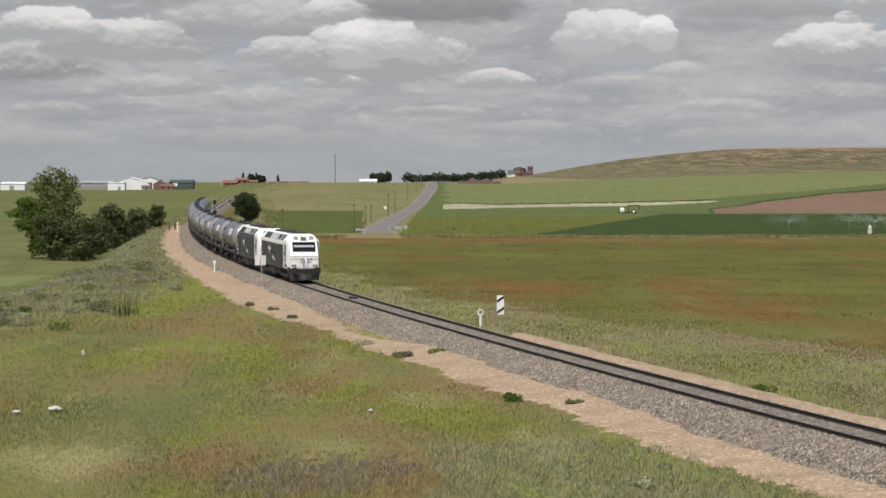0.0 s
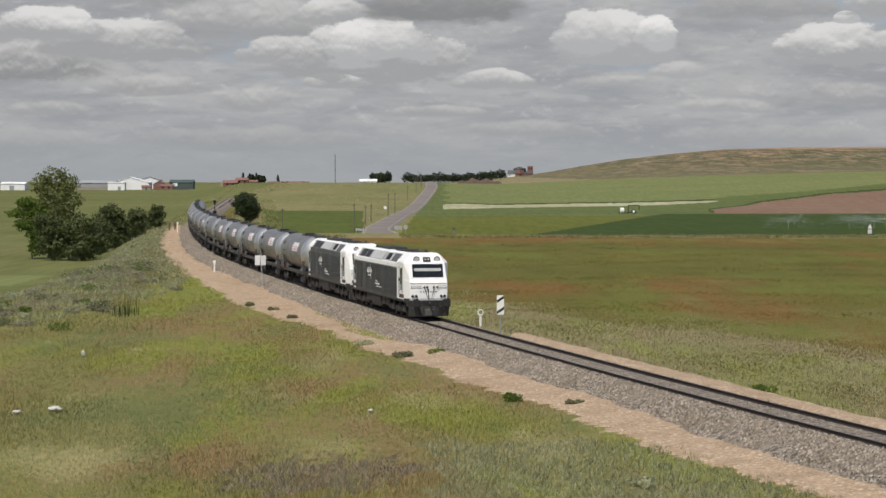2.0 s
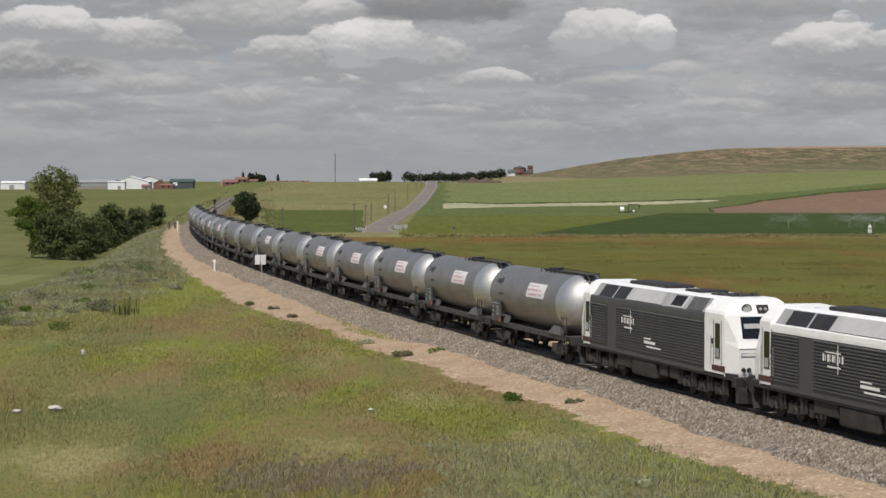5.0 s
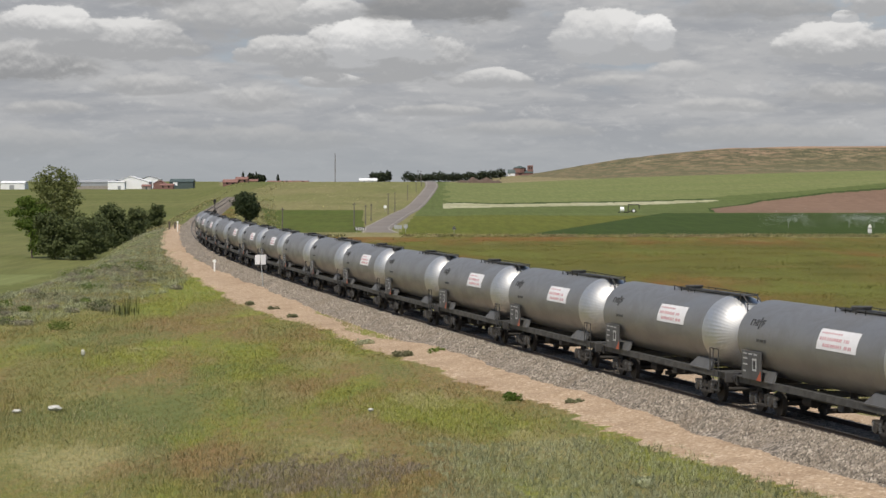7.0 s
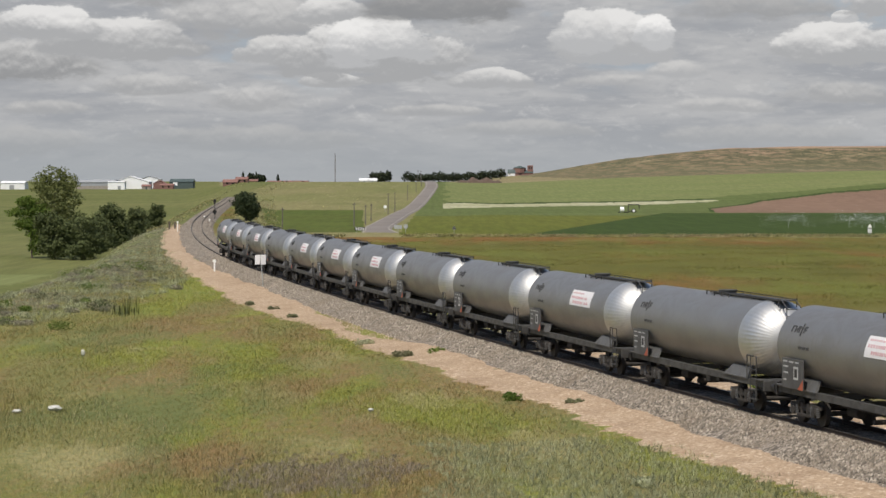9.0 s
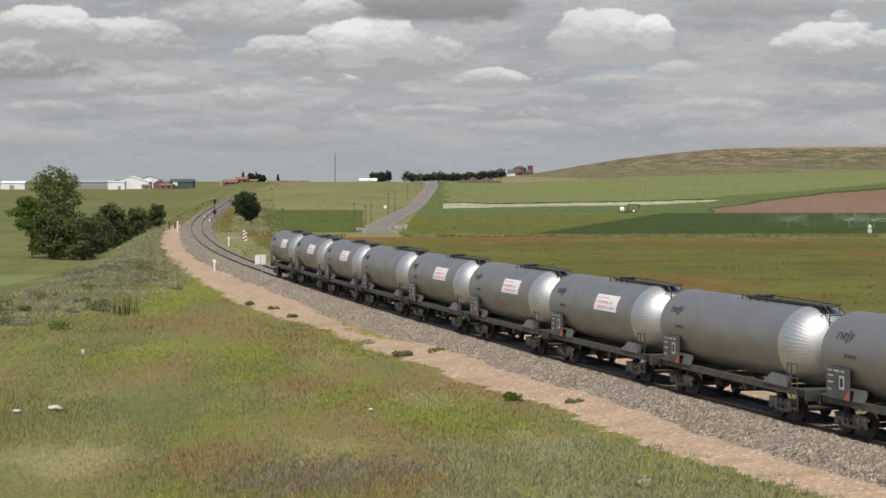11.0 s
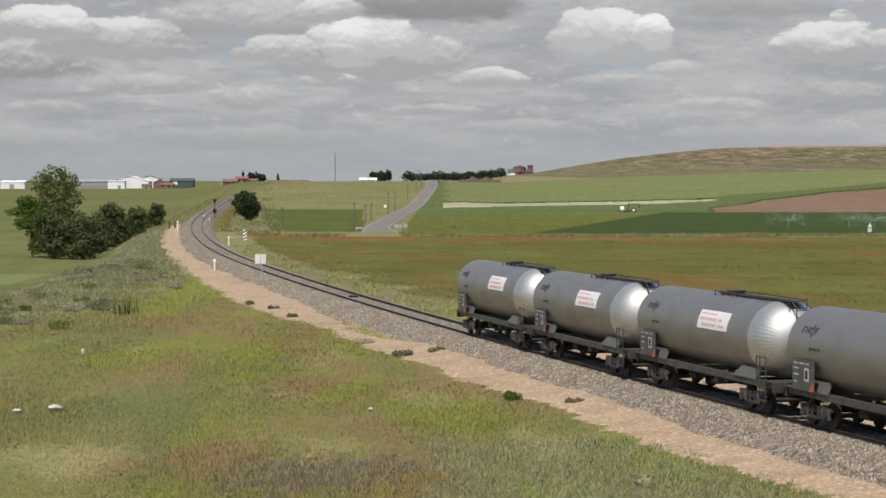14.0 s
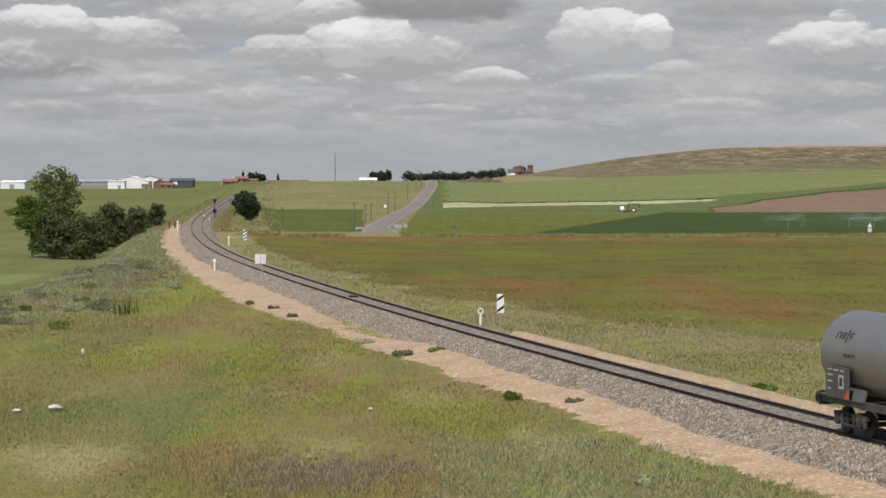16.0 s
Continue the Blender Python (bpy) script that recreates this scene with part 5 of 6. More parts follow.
def tree(name, label, at, trunk_h, trunk_r, limbs, blobs, count, size, mat, seed, category="tree", group=""):
    x, y = at
    ob = empty(name, label, category, group, at=(x, y, float(land(x, y)) - 0.1))
    bm = bmesh.new()
    rng = random.Random(seed)
    lean = Vector((rng.uniform(-0.3, 0.3), rng.uniform(-0.3, 0.3), trunk_h))
    mid = lean * 0.5 + Vector((rng.uniform(-0.15, 0.15), 0, 0))
    rod(bm, (0, 0, -0.3), mid, trunk_r, 9, trunk_r * 0.8), rod(bm, mid, lean, trunk_r * 0.8, 9, trunk_r * 0.6)
    part("trunk", bm, "trunk", ob)
    for tip in limbs:
        bm = bmesh.new()
        tip = Vector(tip)
        knee = lean.lerp(tip, 0.5) + Vector((0, 0, 0.12 * (tip - lean).length))
        rod(bm, lean * rng.uniform(0.7, 1.0), knee, trunk_r * 0.45, 7, trunk_r * 0.28), rod(bm, knee, tip, trunk_r * 0.28, 6, trunk_r * 0.08)
        part("limb", bm, "trunk", ob)
    v, f = crown_mesh(blobs, count, size, seed)
    mesh_arrays("crown", v, f, mat, ob)
    return ob


def build_trees():
    # tall airy tree on the low ground beside the embankment
    tree("tall_tree", "tall airy broadleaf tree with thin olive foliage", (-64, 386), 6.0, 0.28,
         [(-2.5, 0, 10), (2.6, 0.4, 11), (0.3, -0.5, 13), (-4.6, 0.2, 8), (3.6, 0, 8.5)],
         [(0.2, 0, 13.6, 2.6, 2.2, 1.7), (-2.0, 0.5, 12.4, 2.0, 2, 1.6), (2.4, 0, 12.4, 2.0, 2, 1.7), (0.2, 0, 11.0, 3.6, 2.6, 1.7), (3.0, 0, 9.6, 2.0, 2, 1.3), (-0.5, 0, 8.2, 4.4, 3, 1.8),
          (-4.4, 0, 8.6, 1.6, 1.4, 1.1), (1.0, 0, 6.4, 3.6, 2.4, 1.6)], 6500, 0.23, "leaf_mid", 3)
    tree("tall_tree", "slender leaning tree with bright green foliage beside bushes", (-67.3, 384), 4.0, 0.16, [(-1.5, 0, 7), (1.0, 0, 7.5)],
         [(-0.8, 0, 9.4, 1.9, 1.6, 0.9), (-2.4, 0, 7.6, 1.9, 1.4, 0.8), (0.8, 0, 7.8, 2.2, 1.6, 1.2), (-0.6, 0, 5.8, 2.4, 1.6, 1.2), (0.6, 0, 4.2, 1.6, 1.4, 1.2), (1.2, 0, 2.2, 1.9, 1.5, 1.6)], 4800, 0.24, "leaf_fresh", 4)
    for k, (x, y, w, h, n) in enumerate([(-62.6, 378, 3.9, 8.4, 6500), (-57.6, 376, 4.2, 8.2, 6500), (-60.5, 412, 3.6, 7.6, 5500), (-58.5, 418, 3.6, 8.6, 6000), (-55.6, 424, 2.4, 5.6, 3000), (-61.5, 478, 2.8, 6.0, 3200), (-59, 482, 2.4, 5.2, 2600)]):
        rng = random.Random(40 + k)
        blobs = [(0, 0, h * 0.52, w * 0.62, w * 0.6, h * 0.40), (0.1 * w, -0.2 * w, h * 0.24, w * 0.66, w * 0.6, h * 0.22)]
        for q in range(11):
            a = q * 0.57 + rng.uniform(-0.2, 0.2)
            blobs.append((w * 0.68 * math.cos(a) * rng.uniform(0.7, 1.05), -w * 0.5 * abs(math.sin(a)) - 0.1, h * rng.uniform(0.16, 0.86), w * rng.uniform(0.24, 0.36), w * 0.34, h * rng.uniform(0.11, 0.17)))
        tree("bushy_tree", "dense dark green bushy tree beside the embankment", (x, y), h * 0.4, 0.2, [(0.8, 0, h * 0.6), (-0.8, 0, h * 0.6)], blobs, int(n * 1.5), 0.20, "leaf_bush", 50 + k, group="bushy trees beside the embankment")
    # rounded evergreen beside the line
    tree("evergreen_tree", "dense rounded dark evergreen oak beside the railway", (-43.2, 515), 2.2, 0.3, [(0.8, 0, 4), (-0.8, 0, 4)],
         [(0, 0, 3.3, 2.9, 2.6, 2.7), (-0.9, 0, 4.4, 2.0, 2, 2.0), (0.9, 0, 1.9, 1.9, 2, 1.7), (0.3, 0, 5.0, 2.0, 1.8, 1.5), (1.4, 0, 3.0, 1.6, 1.8, 2.2)], 9000, 0.22, "leaf_dark", 9)
    # rows on the skyline
    rng = random.Random(8)
    def skyline(x0, x1, y, h, w, n, group):
        for k in range(n):
            x = x0 + (x1 - x0) * (k + rng.uniform(0.2, 0.8)) / n
            hh = h * rng.uniform(0.85, 1.1)
            tree("distant_tree", "dark round-crowned tree on the skyline", (x, y + rng.uniform(-15, 15)), hh * 0.4, 0.3, [],
                 [(0, 0, hh * 0.62, w, w, hh * 0.36), (w * 0.5, 0, hh * 0.45, w * 0.8, w * 0.7, hh * 0.34), (-w * 0.5, 0, hh * 0.42, w * 0.8, w * 0.7, hh * 0.34)], 650, 0.7, "leaf_far", rng.randint(0, 9999), group=group)
    skyline(-30, 49, 1900, 8.4, 4.2, 15, "tree row on the skyline")
    skyline(-46, -34, 1500, 7.6, 2.0, 5, "clump of trees on the skyline")
    skyline(-119, -108, 1420, 5.6, 2.2, 4, "trees by the village")
    for x, y, h in ((-105.5, 1500, 5.6), (-121, 1420, 7.0), (-117, 1420, 6.2), (-113, 1420, 6.6)):
        tree("cypress", "narrow dark cypress on the skyline", (x, y), 1.0, 0.2, [], [(0, 0, h * 0.5, 0.9, 0.9, h * 0.5), (0, 0, h * 0.7, 0.6, 0.6, h * 0.32)], 260, 0.45, "leaf_far", int(h * 100), group="cypresses by the village")


build_trees()


# ---- buildings far off ----
def house(name, label, at, wide, deep, eaves, ridge, wall, roof, openings=(), group="", turn=0.0, sink=0.0):
    """Gabled building: walls, two roof slopes and its openings. The ridge runs along x."""
    x, y = at
    ob = empty(name, label, "building", group, at=(x, y, float(land(x, y)) - sink))
    ob.rotation_euler = (0, 0, radians(turn))
    bm = bmesh.new()
    w, d = wide / 2, deep / 2
    loft(bm, [[(s * w, -d, -1), (s * w, d, -1), (s * w, d, eaves), (s * w, 0, ridge), (s * w, -d, eaves)] for s in (-1, 1)])
    body = part("wall", bm, wall, ob)
    for s in (-1, 1):
        bm = bmesh.new()
        a = [(-w - 0.3, s * (d + 0.3), eaves - 0.1), (w + 0.3, s * (d + 0.3), eaves - 0.1), (w + 0.3, 0, ridge + 0.02), (-w - 0.3, 0, ridge + 0.02)]
        loft(bm, [a, [(p[0], p[1], p[2] + 0.25) for p in a]])
        part("roof", bm, roof, ob)
    for kind, ox, oz, ow, oh, mat in openings:
        bm = bmesh.new()
        box(bm, (ox, -d - 0.12, oz), (ox + ow, -d + 0.05, oz + oh))
        part(kind, bm, mat, body)
    return ob


def build_buildings():
    y = 1560
    house("warehouse", "long low white warehouse across the fields", (-285, 1560), 16, 14, 4.2, 5.2, "wall_white", "wall_white", [("door", -2, 0, 3, 3, "wall_grey")], "farm warehouses")
    house("warehouse", "long grey warehouse with a pale base across the fields", (-233, 1580), 26, 16, 4.6, 6.2, "wall_grey", "wall_grey", [("plinth", -13, -0.5, 26, 2.6, "concrete")], "farm warehouses")
    g = house("warehouse", "large white gabled warehouse across the fields", (-212, 1600), 18, 25, 4.8, 8.4, "wall_white", "wall_white", [("door", 2, 0, 4, 4, "wall_grey")], "farm warehouses", 90)
    house("warehouse", "large white warehouse with grey roof across the fields", (-204, 1640), 16, 14, 6.4, 8.6, "wall_white", "wall_grey", [], "farm warehouses", 90)
    house("annex", "white flat-roofed annex beside the warehouses", (-214, 1540), 11, 8, 5.0, 5.2, "wall_white", "wall_white", [("door", 1, 0, 2, 2.4, "wall_grey")], "farm warehouses")
    house("barn", "dark green barn with a bright doorway", (-180, 1620), 16, 14, 4.8, 6.6, "wall_dark", "wall_dark", [("door", -5.6, 2.3, 3, 2.2, "wall_white")], "farm warehouses")
    house("barn", "red-roofed brick barn across the fields", (-193, 1600), 10, 8, 3.6, 5.8, "brick_red", "roof_red", [("window", -3, 1, 1, 1, "glass")], "farm warehouses", 90)
    house("barn", "low red farm building across the fields", (-187, 1590), 9, 6, 2.4, 3.4, "brick_red", "roof_red", [("window", -3, 1, 1, 1, "glass"), ("window", 1, 1, 1, 1, "glass")], "farm warehouses")
    house("cottage", "small pale cottage with red roof", (-197, 1560), 6, 5, 2, 3, "concrete", "roof_red", [("door", -0.5, 0, 1, 1.8, "wall_dark")], "farm warehouses")
    # village at the end of the line
    for x, yy, w, d, e, r in ((-105, 1160, 7, 7, 2.0, 3.2), (-101, 1180, 6, 6, 2.4, 3.4), (-112, 1380, 6, 6, 1.8, 2.8), (-118, 1390, 5, 5, 2.0, 3.0), (-131, 1500, 6, 6, 2.0, 3.0), (-101, 1500, 22, 7, 1.3, 2.0), (-92, 1520, 10, 6, 1.4, 2.0)):
        house("village_house", "brick village house with a red tiled roof", (x, yy), w, d, e, r, "brick_red", "roof_red", [("window", -1.8, 1.2, 0.9, 1.0, "glass"), ("window", 1.0, 1.2, 0.9, 1.0, "glass")], "village houses", sink=0.9)
    for x, w in ((-47, 5.5), (-42, 5)):
        house("greenhouse", "white round-backed shed on the crest", (x, 1400), w, 6, 1.6, 2.8, "wall_white", "wall_white", [("door", -0.5, 0, 1, 1.5, "wall_grey")], "white sheds on the crest", sink=0.3)
    # church
    ch = empty("church", "red brick church with a square bell tower on the skyline", "church", at=(102, 3000, float(land(102, 3000)) - 0.6))
    bm = bmesh.new()
    loft(bm, [[(s * 13, -6, -4), (s * 13, 6, -4), (s * 13, 6, 4), (s * 13, 0, 7), (s * 13, -6, 4)] for s in (-1, 1)])
    nave = part("nave", bm, "brick_red", ch)
    for s in (-1, 1):
        bm = bmesh.new()
        a = [(-13.4, s * 6.5, 3.8), (13.4, s * 6.5, 3.8), (13.4, 0, 7.1), (-13.4, 0, 7.1)]
        loft(bm, [a, [(p[0], p[1], p[2] + 0.3) for p in a]])
        part("roof", bm, "wall_dark", nave)
    bm = bmesh.new()
    loft(bm, [[(-4 + 8 * math.cos(a), 8 * math.sin(a), z) for a in np.linspace(0, 2 * math.pi, 8, endpoint=False)] for z in (4, 10.2)])
    drum = part("crossing", bm, "brick_red", ch)
    bm = bmesh.new()
    loft(bm, [[(-4 + r * math.cos(a), r * math.sin(a), z) for a in np.linspace(0, 2 * math.pi, 8, endpoint=False)] for z, r in ((10.2, 8.6), (13, 1.0))])
    part("roof", bm, "wall_dark", drum)
    bm = bmesh.new()
    box(bm, (6, -3.5, -4), (13, 3.5, 13.4), 0.1)
    tower = part("tower", bm, "brick_red", ch)
    for x in (7.4, 10.2):
        bm = bmesh.new()
        box(bm, (x, -3.7, 9), (x + 1.5, -3.4, 12))
        part("belfry_opening", bm, "black", tower)
    bm = bmesh.new()
    box(bm, (-24, -9, -4), (12, -8, -0.4))
    part("churchyard_wall", bm, "wall_white", ch)
    house("village_house", "small dark-roofed house beside the church", (86, 2950), 9, 7, 3, 7.5, "wall_white", "wall_dark", [("window", -3, 1, 1, 1.4, "glass")], "village houses")
    # heap of soil on the crest
    bm = bmesh.new()
    r = random.Random(2)
    rows = []
    for k in range(25):
        x = -13 + k * 26 / 24
        h = max(0.1, (3.0 + 0.9 * math.sin(k * 0.9) + r.uniform(-0.4, 0.4)) * math.sin(math.pi * (k + 0.5) / 25) ** 0.6)
        rows.append([(x, -5, -0.5), (x, -2.5, h * 0.55 + r.uniform(-0.15, 0.15)), (x, 0, h), (x, 2.5, h * 0.6), (x, 5, -0.5)])
    loft(bm, rows, False, False)
    ob = tagged(part("soil_heap", bm, "soil"), "long heap of brown soil on the crest", "soil heap")
    ob.location = (20.5, 1330, float(land(20.5, 1330)) - 0.4)


build_buildings()


# ---- posts, signs and poles ----
def ground_at(x, y):
    return Vector((x, y, float(land(x, y))))


def marker_post(at, h=0.95, ring=False):
    ob = empty("marker_post", "short white post with a round head beside the railway" if not ring else "short white post with a ring-shaped head beside the railway", "post", "white posts along the track", at=at)
    bm = bmesh.new()
    loft(bm, [[(s * 0.07, -0.05, z), (s * 0.07, 0.05, z), (-s * 0.07, 0.05, z), (-s * 0.07, -0.05, z)] for s, z in ((1.1, -0.2), (0.9, h - 0.2))])
    part("post", bm, "white", ob)
    bm = bmesh.new()
    if ring:
        n, k = 16, 8
        for i in range(n):
            a, b = 2 * math.pi * i / n, 2 * math.pi * (i + 1) / n
            rod(bm, (0.17 * math.cos(a), 0, h + 0.17 * math.sin(a)), (0.17 * math.cos(b), 0, h + 0.17 * math.sin(b)), 0.05, k)
    else:
        rod(bm, (0, -0.04, h - 0.05), (0, 0.04, h - 0.05), 0.17, 16)
    part("head", bm, "white", ob)
    return ob


def striped_sign(at, h, wide, tall, bars, label):
    ob = empty("warning_board", label, "sign", "striped boards along the track", at=at)
    bm = bmesh.new()
    rod(bm, (0, 0.05, -0.3), (0, 0.05, h), 0.035, 8)
    part("pole", bm, "roof_grey", ob)
    bm = bmesh.new()
    box(bm, (-wide / 2, -0.02, h - tall), (wide / 2, 0.02, h), 0.006)
    plate = part("plate", bm, "white", ob)
    for k in range(bars):
        z = h - tall + 0.03 + (tall - 0.52) * k / (bars - 1)
        bm = bmesh.new()
        a = [(-wide / 2 + 0.01, -0.026, z), (wide / 2 - 0.01, -0.026, z + 0.30), (wide / 2 - 0.01, -0.026, z + 0.48), (-wide / 2 + 0.01, -0.026, z + 0.18)]
        loft(bm, [[(p[0], -0.018, p[2]) for p in a], a])
        part("stripe", bm, "black", plate)
    return ob


SPRAYS = []


def build_lineside():
    for x, y, ring in ((-23.5, 241, False), (2.45, 153, True), (-44.6, 394, False), (-29.8, 326, False), (-50.5, 496, False), (-52, 640, False), (-46.0, 462, False)):
        p = ground_at(x, y)
        marker_post(p, {394: 1.95, 241: 1.25, 326: 1.2}.get(y, 0.98), ring)
    striped_sign(ground_at(3.63, 148), 2.35, 0.46, 1.22, 2, "white board with two black diagonal stripes on a thin pole")
    striped_sign(ground_at(-25.2, 298), 2.95, 0.5, 1.35, 3, "white board with three black diagonal stripes on a thin pole")
    # twin pale boards on a leaning pole
    p = ground_at(-15.9, 207)
    ob = empty("twin_board", "pair of pale square boards on a leaning pole", "sign", at=p)
    bm = bmesh.new()
    rod(bm, (0.05, 0.05, -0.3), (-0.22, 0.05, 3.0), 0.05, 8)
    part("pole", bm, "roof_grey", ob)
    for x in (-0.72, -0.20):
        bm = bmesh.new()
        a = [(x, -0.02 + (0.12 if x < -0.5 else 0), 2.12), (x + 0.46, -0.02, 2.14), (x + 0.46, -0.02, 3.0), (x, -0.02 + (0.12 if x < -0.5 else 0), 2.98)]
        loft(bm, [[(q[0], q[1] + 0.04, q[2]) for q in a], a])
        part("board", bm, "poster", ob, "pale weathered board")
    # colour light signal
    p = ground_at(-47.4, 487)
    ob = empty("railway_signal", "dark two-headed light signal on a slim post", "signal", at=p)
    bm = bmesh.new()
    rod(bm, (0, 0, -0.3), (0, 0, 4.6), 0.08, 8)
    part("post", bm, "frame", ob)
    for z, r in ((4.3, 0.36), (2.1, 0.42)):
        bm = bmesh.new()
        rod(bm, (0, -0.12, z), (0, 0.12, z), r, 16)
        box(bm, (-0.2, -0.1, z - 0.6), (0.2, 0.12, z + 0.2), 0.04)
        head = part("signal_head", bm, "black", ob)
        for dz in (-0.12, 0.14):
            bm = bmesh.new()
            rod(bm, (0, -0.2, z + dz), (0, -0.1, z + dz), 0.10, 12)
            part("lens", bm, "glass", head)
    bm = bmesh.new()
    box(bm, (-0.3, -0.25, -0.2), (0.3, 0.25, 0.45), 0.03)
    part("base", bm, "concrete", ob)
    # old sleepers set upright as posts at the path's end
    for x in (-49.0, -48.0):
        p = ground_at(x, 420)
        ob = tagged(new("timber_post"), "dark weathered timber post at the path's edge", "post", "timber posts at the path")
        ob.location = p
        bm = bmesh.new()
        loft(bm, [[(s * 0.16, -0.12, z), (s * 0.16, 0.12, z), (-s * 0.16, 0.12, z), (-s * 0.16, -0.12, z)] for s, z in ((1, -0.2), (1, 1.2), (0.7, 1.45))])
        part("post", bm, "trunk", ob)
    # track magnet between the rails
    q = beside(float(np.interp(176, LINE_Y, LINE_S)), 0.25)
    ob = tagged(new("track_magnet"), "small dark track magnet between the rails", "track equipment")
    ob.location = q
    bm = bmesh.new()
    box(bm, (-0.35, -0.6, -0.19), (0.35, 0.6, -0.02), 0.04)
    part("housing", bm, "black", ob)
    # poles by the road
    for x, y, h in ((-31.2, 455, 4.4), (-18.6, 490, 5.1), (-17.2, 520, 4.4), (-17.2, 560, 4.2), (-15.0, 640, 6.4), (-14.8, 720, 6.2), (-13.6, 900, 6), (-11.5, 1000, 6), (-10, 1080, 6), (-11, 1160, 6), (-13, 1220, 6)):
        ob = empty("utility_pole", "slim weathered wooden utility pole beside the road", "pole", "utility poles", at=ground_at(x, y))
        bm = bmesh.new()
        rod(bm, (0, 0, -0.4), (0.04, 0, h), 0.13, 8, 0.09)
        part("pole", bm, "wood_pole", ob)
        bm = bmesh.new()
        box(bm, (-0.4, -0.06, h - 0.45), (0.45, 0.06, h - 0.33), 0.01)
        part("cross_arm", bm, "wood_pole", ob)
    ob = empty("radio_mast", "tall thin lattice mast on the skyline", "mast", at=ground_at(-59.8, 1300))
    bm = bmesh.new()
    for a in (0, 2.09, 4.19):
        rod(bm, (0.3 * math.cos(a), 0.3 * math.sin(a), -0.5), (0.12 * math.cos(a), 0.12 * math.sin(a), 16), 0.09, 6)
    for k in range(15):
        z, r = k * 1.05, 0.3 - 0.011 * k
        rod(bm, (r, 0, z), (-r * 0.5, r * 0.87, z + 1.0), 0.04, 5), rod(bm, (-r * 0.5, r * 0.87, z), (-r * 0.5, -r * 0.87, z + 1.0), 0.04, 5)
    part("lattice", bm, "wood_pole", ob)
    # chevron board at the bend
    p = ground_at(-15.2, 428)
    ob = empty("chevron_board", "low black board with white chevrons at the bend", "sign", at=p)
    for x in (-0.6, 0.6):
        bm = bmesh.new()
        rod(bm, (x, 0.05, -0.3), (x, 0.05, 1.0), 0.04, 6)
        part("post", bm, "roof_grey", ob)
    bm = bmesh.new()
    box(bm, (-0.9, -0.02, 0.5), (0.9, 0.03, 1.1), 0.01)
    plate = part("board", bm, "black", ob)
    for k in range(4):
        bm = bmesh.new()
        x = -0.78 + 0.42 * k
        a = [(x, -0.03, 0.55), (x + 0.16, -0.03, 0.55), (x + 0.34, -0.03, 0.8), (x + 0.16, -0.03, 1.05), (x, -0.03, 1.05), (x + 0.18, -0.03, 0.8)]
        loft(bm, [[(q[0], -0.015, q[2]) for q in a], a])
        part("chevron", bm, "white", plate)
    # traffic signs
    def traffic(x, y, h, shape, mat, label, r=0.42):
        ob = empty("traffic_sign", label, "sign", "road signs", at=ground_at(x, y))
        bm = bmesh.new()
        rod(bm, (0, 0.04, -0.3), (0, 0.04, h), 0.04, 6)
        part("post", bm, "roof_grey", ob)
        bm = bmesh.new()
        if shape == "round":
            rod(bm, (0, -0.02, h - r), (0, 0.02, h - r), r, 20)
        elif shape == "triangle":
            a = [(-r, -0.02, h - 1.6 * r), (r, -0.02, h - 1.6 * r), (0, -0.02, h)]
            loft(bm, [[(q[0], 0.02, q[2]) for q in a], a])
        else:
            box(bm, (-r, -0.02, h - 0.7), (r, 0.02, h), 0.01)
        part("plate", bm, mat, ob)
    traffic(-8.2, 428, 1.5, "square", "roof_grey", "grey back of a broad road sign", 0.7)
    traffic(-6.8, 428, 1.7, "round", "roof_grey", "grey back of a round road sign")
    traffic(-17.6, 715, 2.2, "round", "white", "white round road sign beside the climbing road", 0.5)
    traffic(2.0, 424, 1.5, "triangle", "saddle", "grey-green back of a triangular sign")
    traffic(73.2, 402, 2.2, "triangle", "white", "white triangular sign with a panel below it")
    traffic(73.2, 402.1, 1.35, "square", "poster", "pale panel under a triangular sign", 0.35)
    # irrigation trailer at the edge of the dark crop
    p = ground_at(54.5, 695)
    ob = empty("irrigation_unit", "white tank and dark frame of an irrigation unit", "farm machine", at=p)
    bm = bmesh.new()
    rod(bm, (-2.0, 0, 1.1), (-0.9, 0, 1.1), 0.8, 16)
    part("tank", bm, "white", ob)
    bm = bmesh.new()
    rod(bm, (2.0, -0.3, 0.8), (2.0, 0.3, 0.8), 0.62, 18)
    part("wheel", bm, "black", ob)
    bm = bmesh.new()
    rod(bm, (2.0, -0.34, 0.8), (2.0, 0.34, 0.8), 0.38, 14)
    part("hub", bm, "white", ob)
    bm = bmesh.new()
    for a, b in (((0.4, 0, 0.2), (0.4, 0, 2.6)), ((0.4, 0, 2.6), (3.6, 0, 2.6)), ((3.6, 0, 2.6), (3.6, 0, 1.2)), ((0.4, 0, 0.5), (3.0, 0, 0.5)), ((-2.6, 0, 0.35), (0.4, 0, 0.35))):
        rod(bm, a, b, 0.13, 6)
    part("frame", bm, "black", ob)
    # sprinklers over the dark crop: riser, arm and a fan of droplets each
    for k, (x, y, tall) in enumerate(((70.7, 480, 2.4), (82.8, 478, 3.0), (89, 484, 2.0))):
        ob = empty("sprinkler", "thin sprinkler riser spraying over the dark crop", "sprinkler", "sprinklers over the crop", at=ground_at(x, y))
        bm = bmesh.new()
        rod(bm, (0, 0, -0.3), (0, 0, 1.4), 0.04, 6)
        part("riser", bm, "roof_grey", ob)
        r = np.random.RandomState(70 + k)
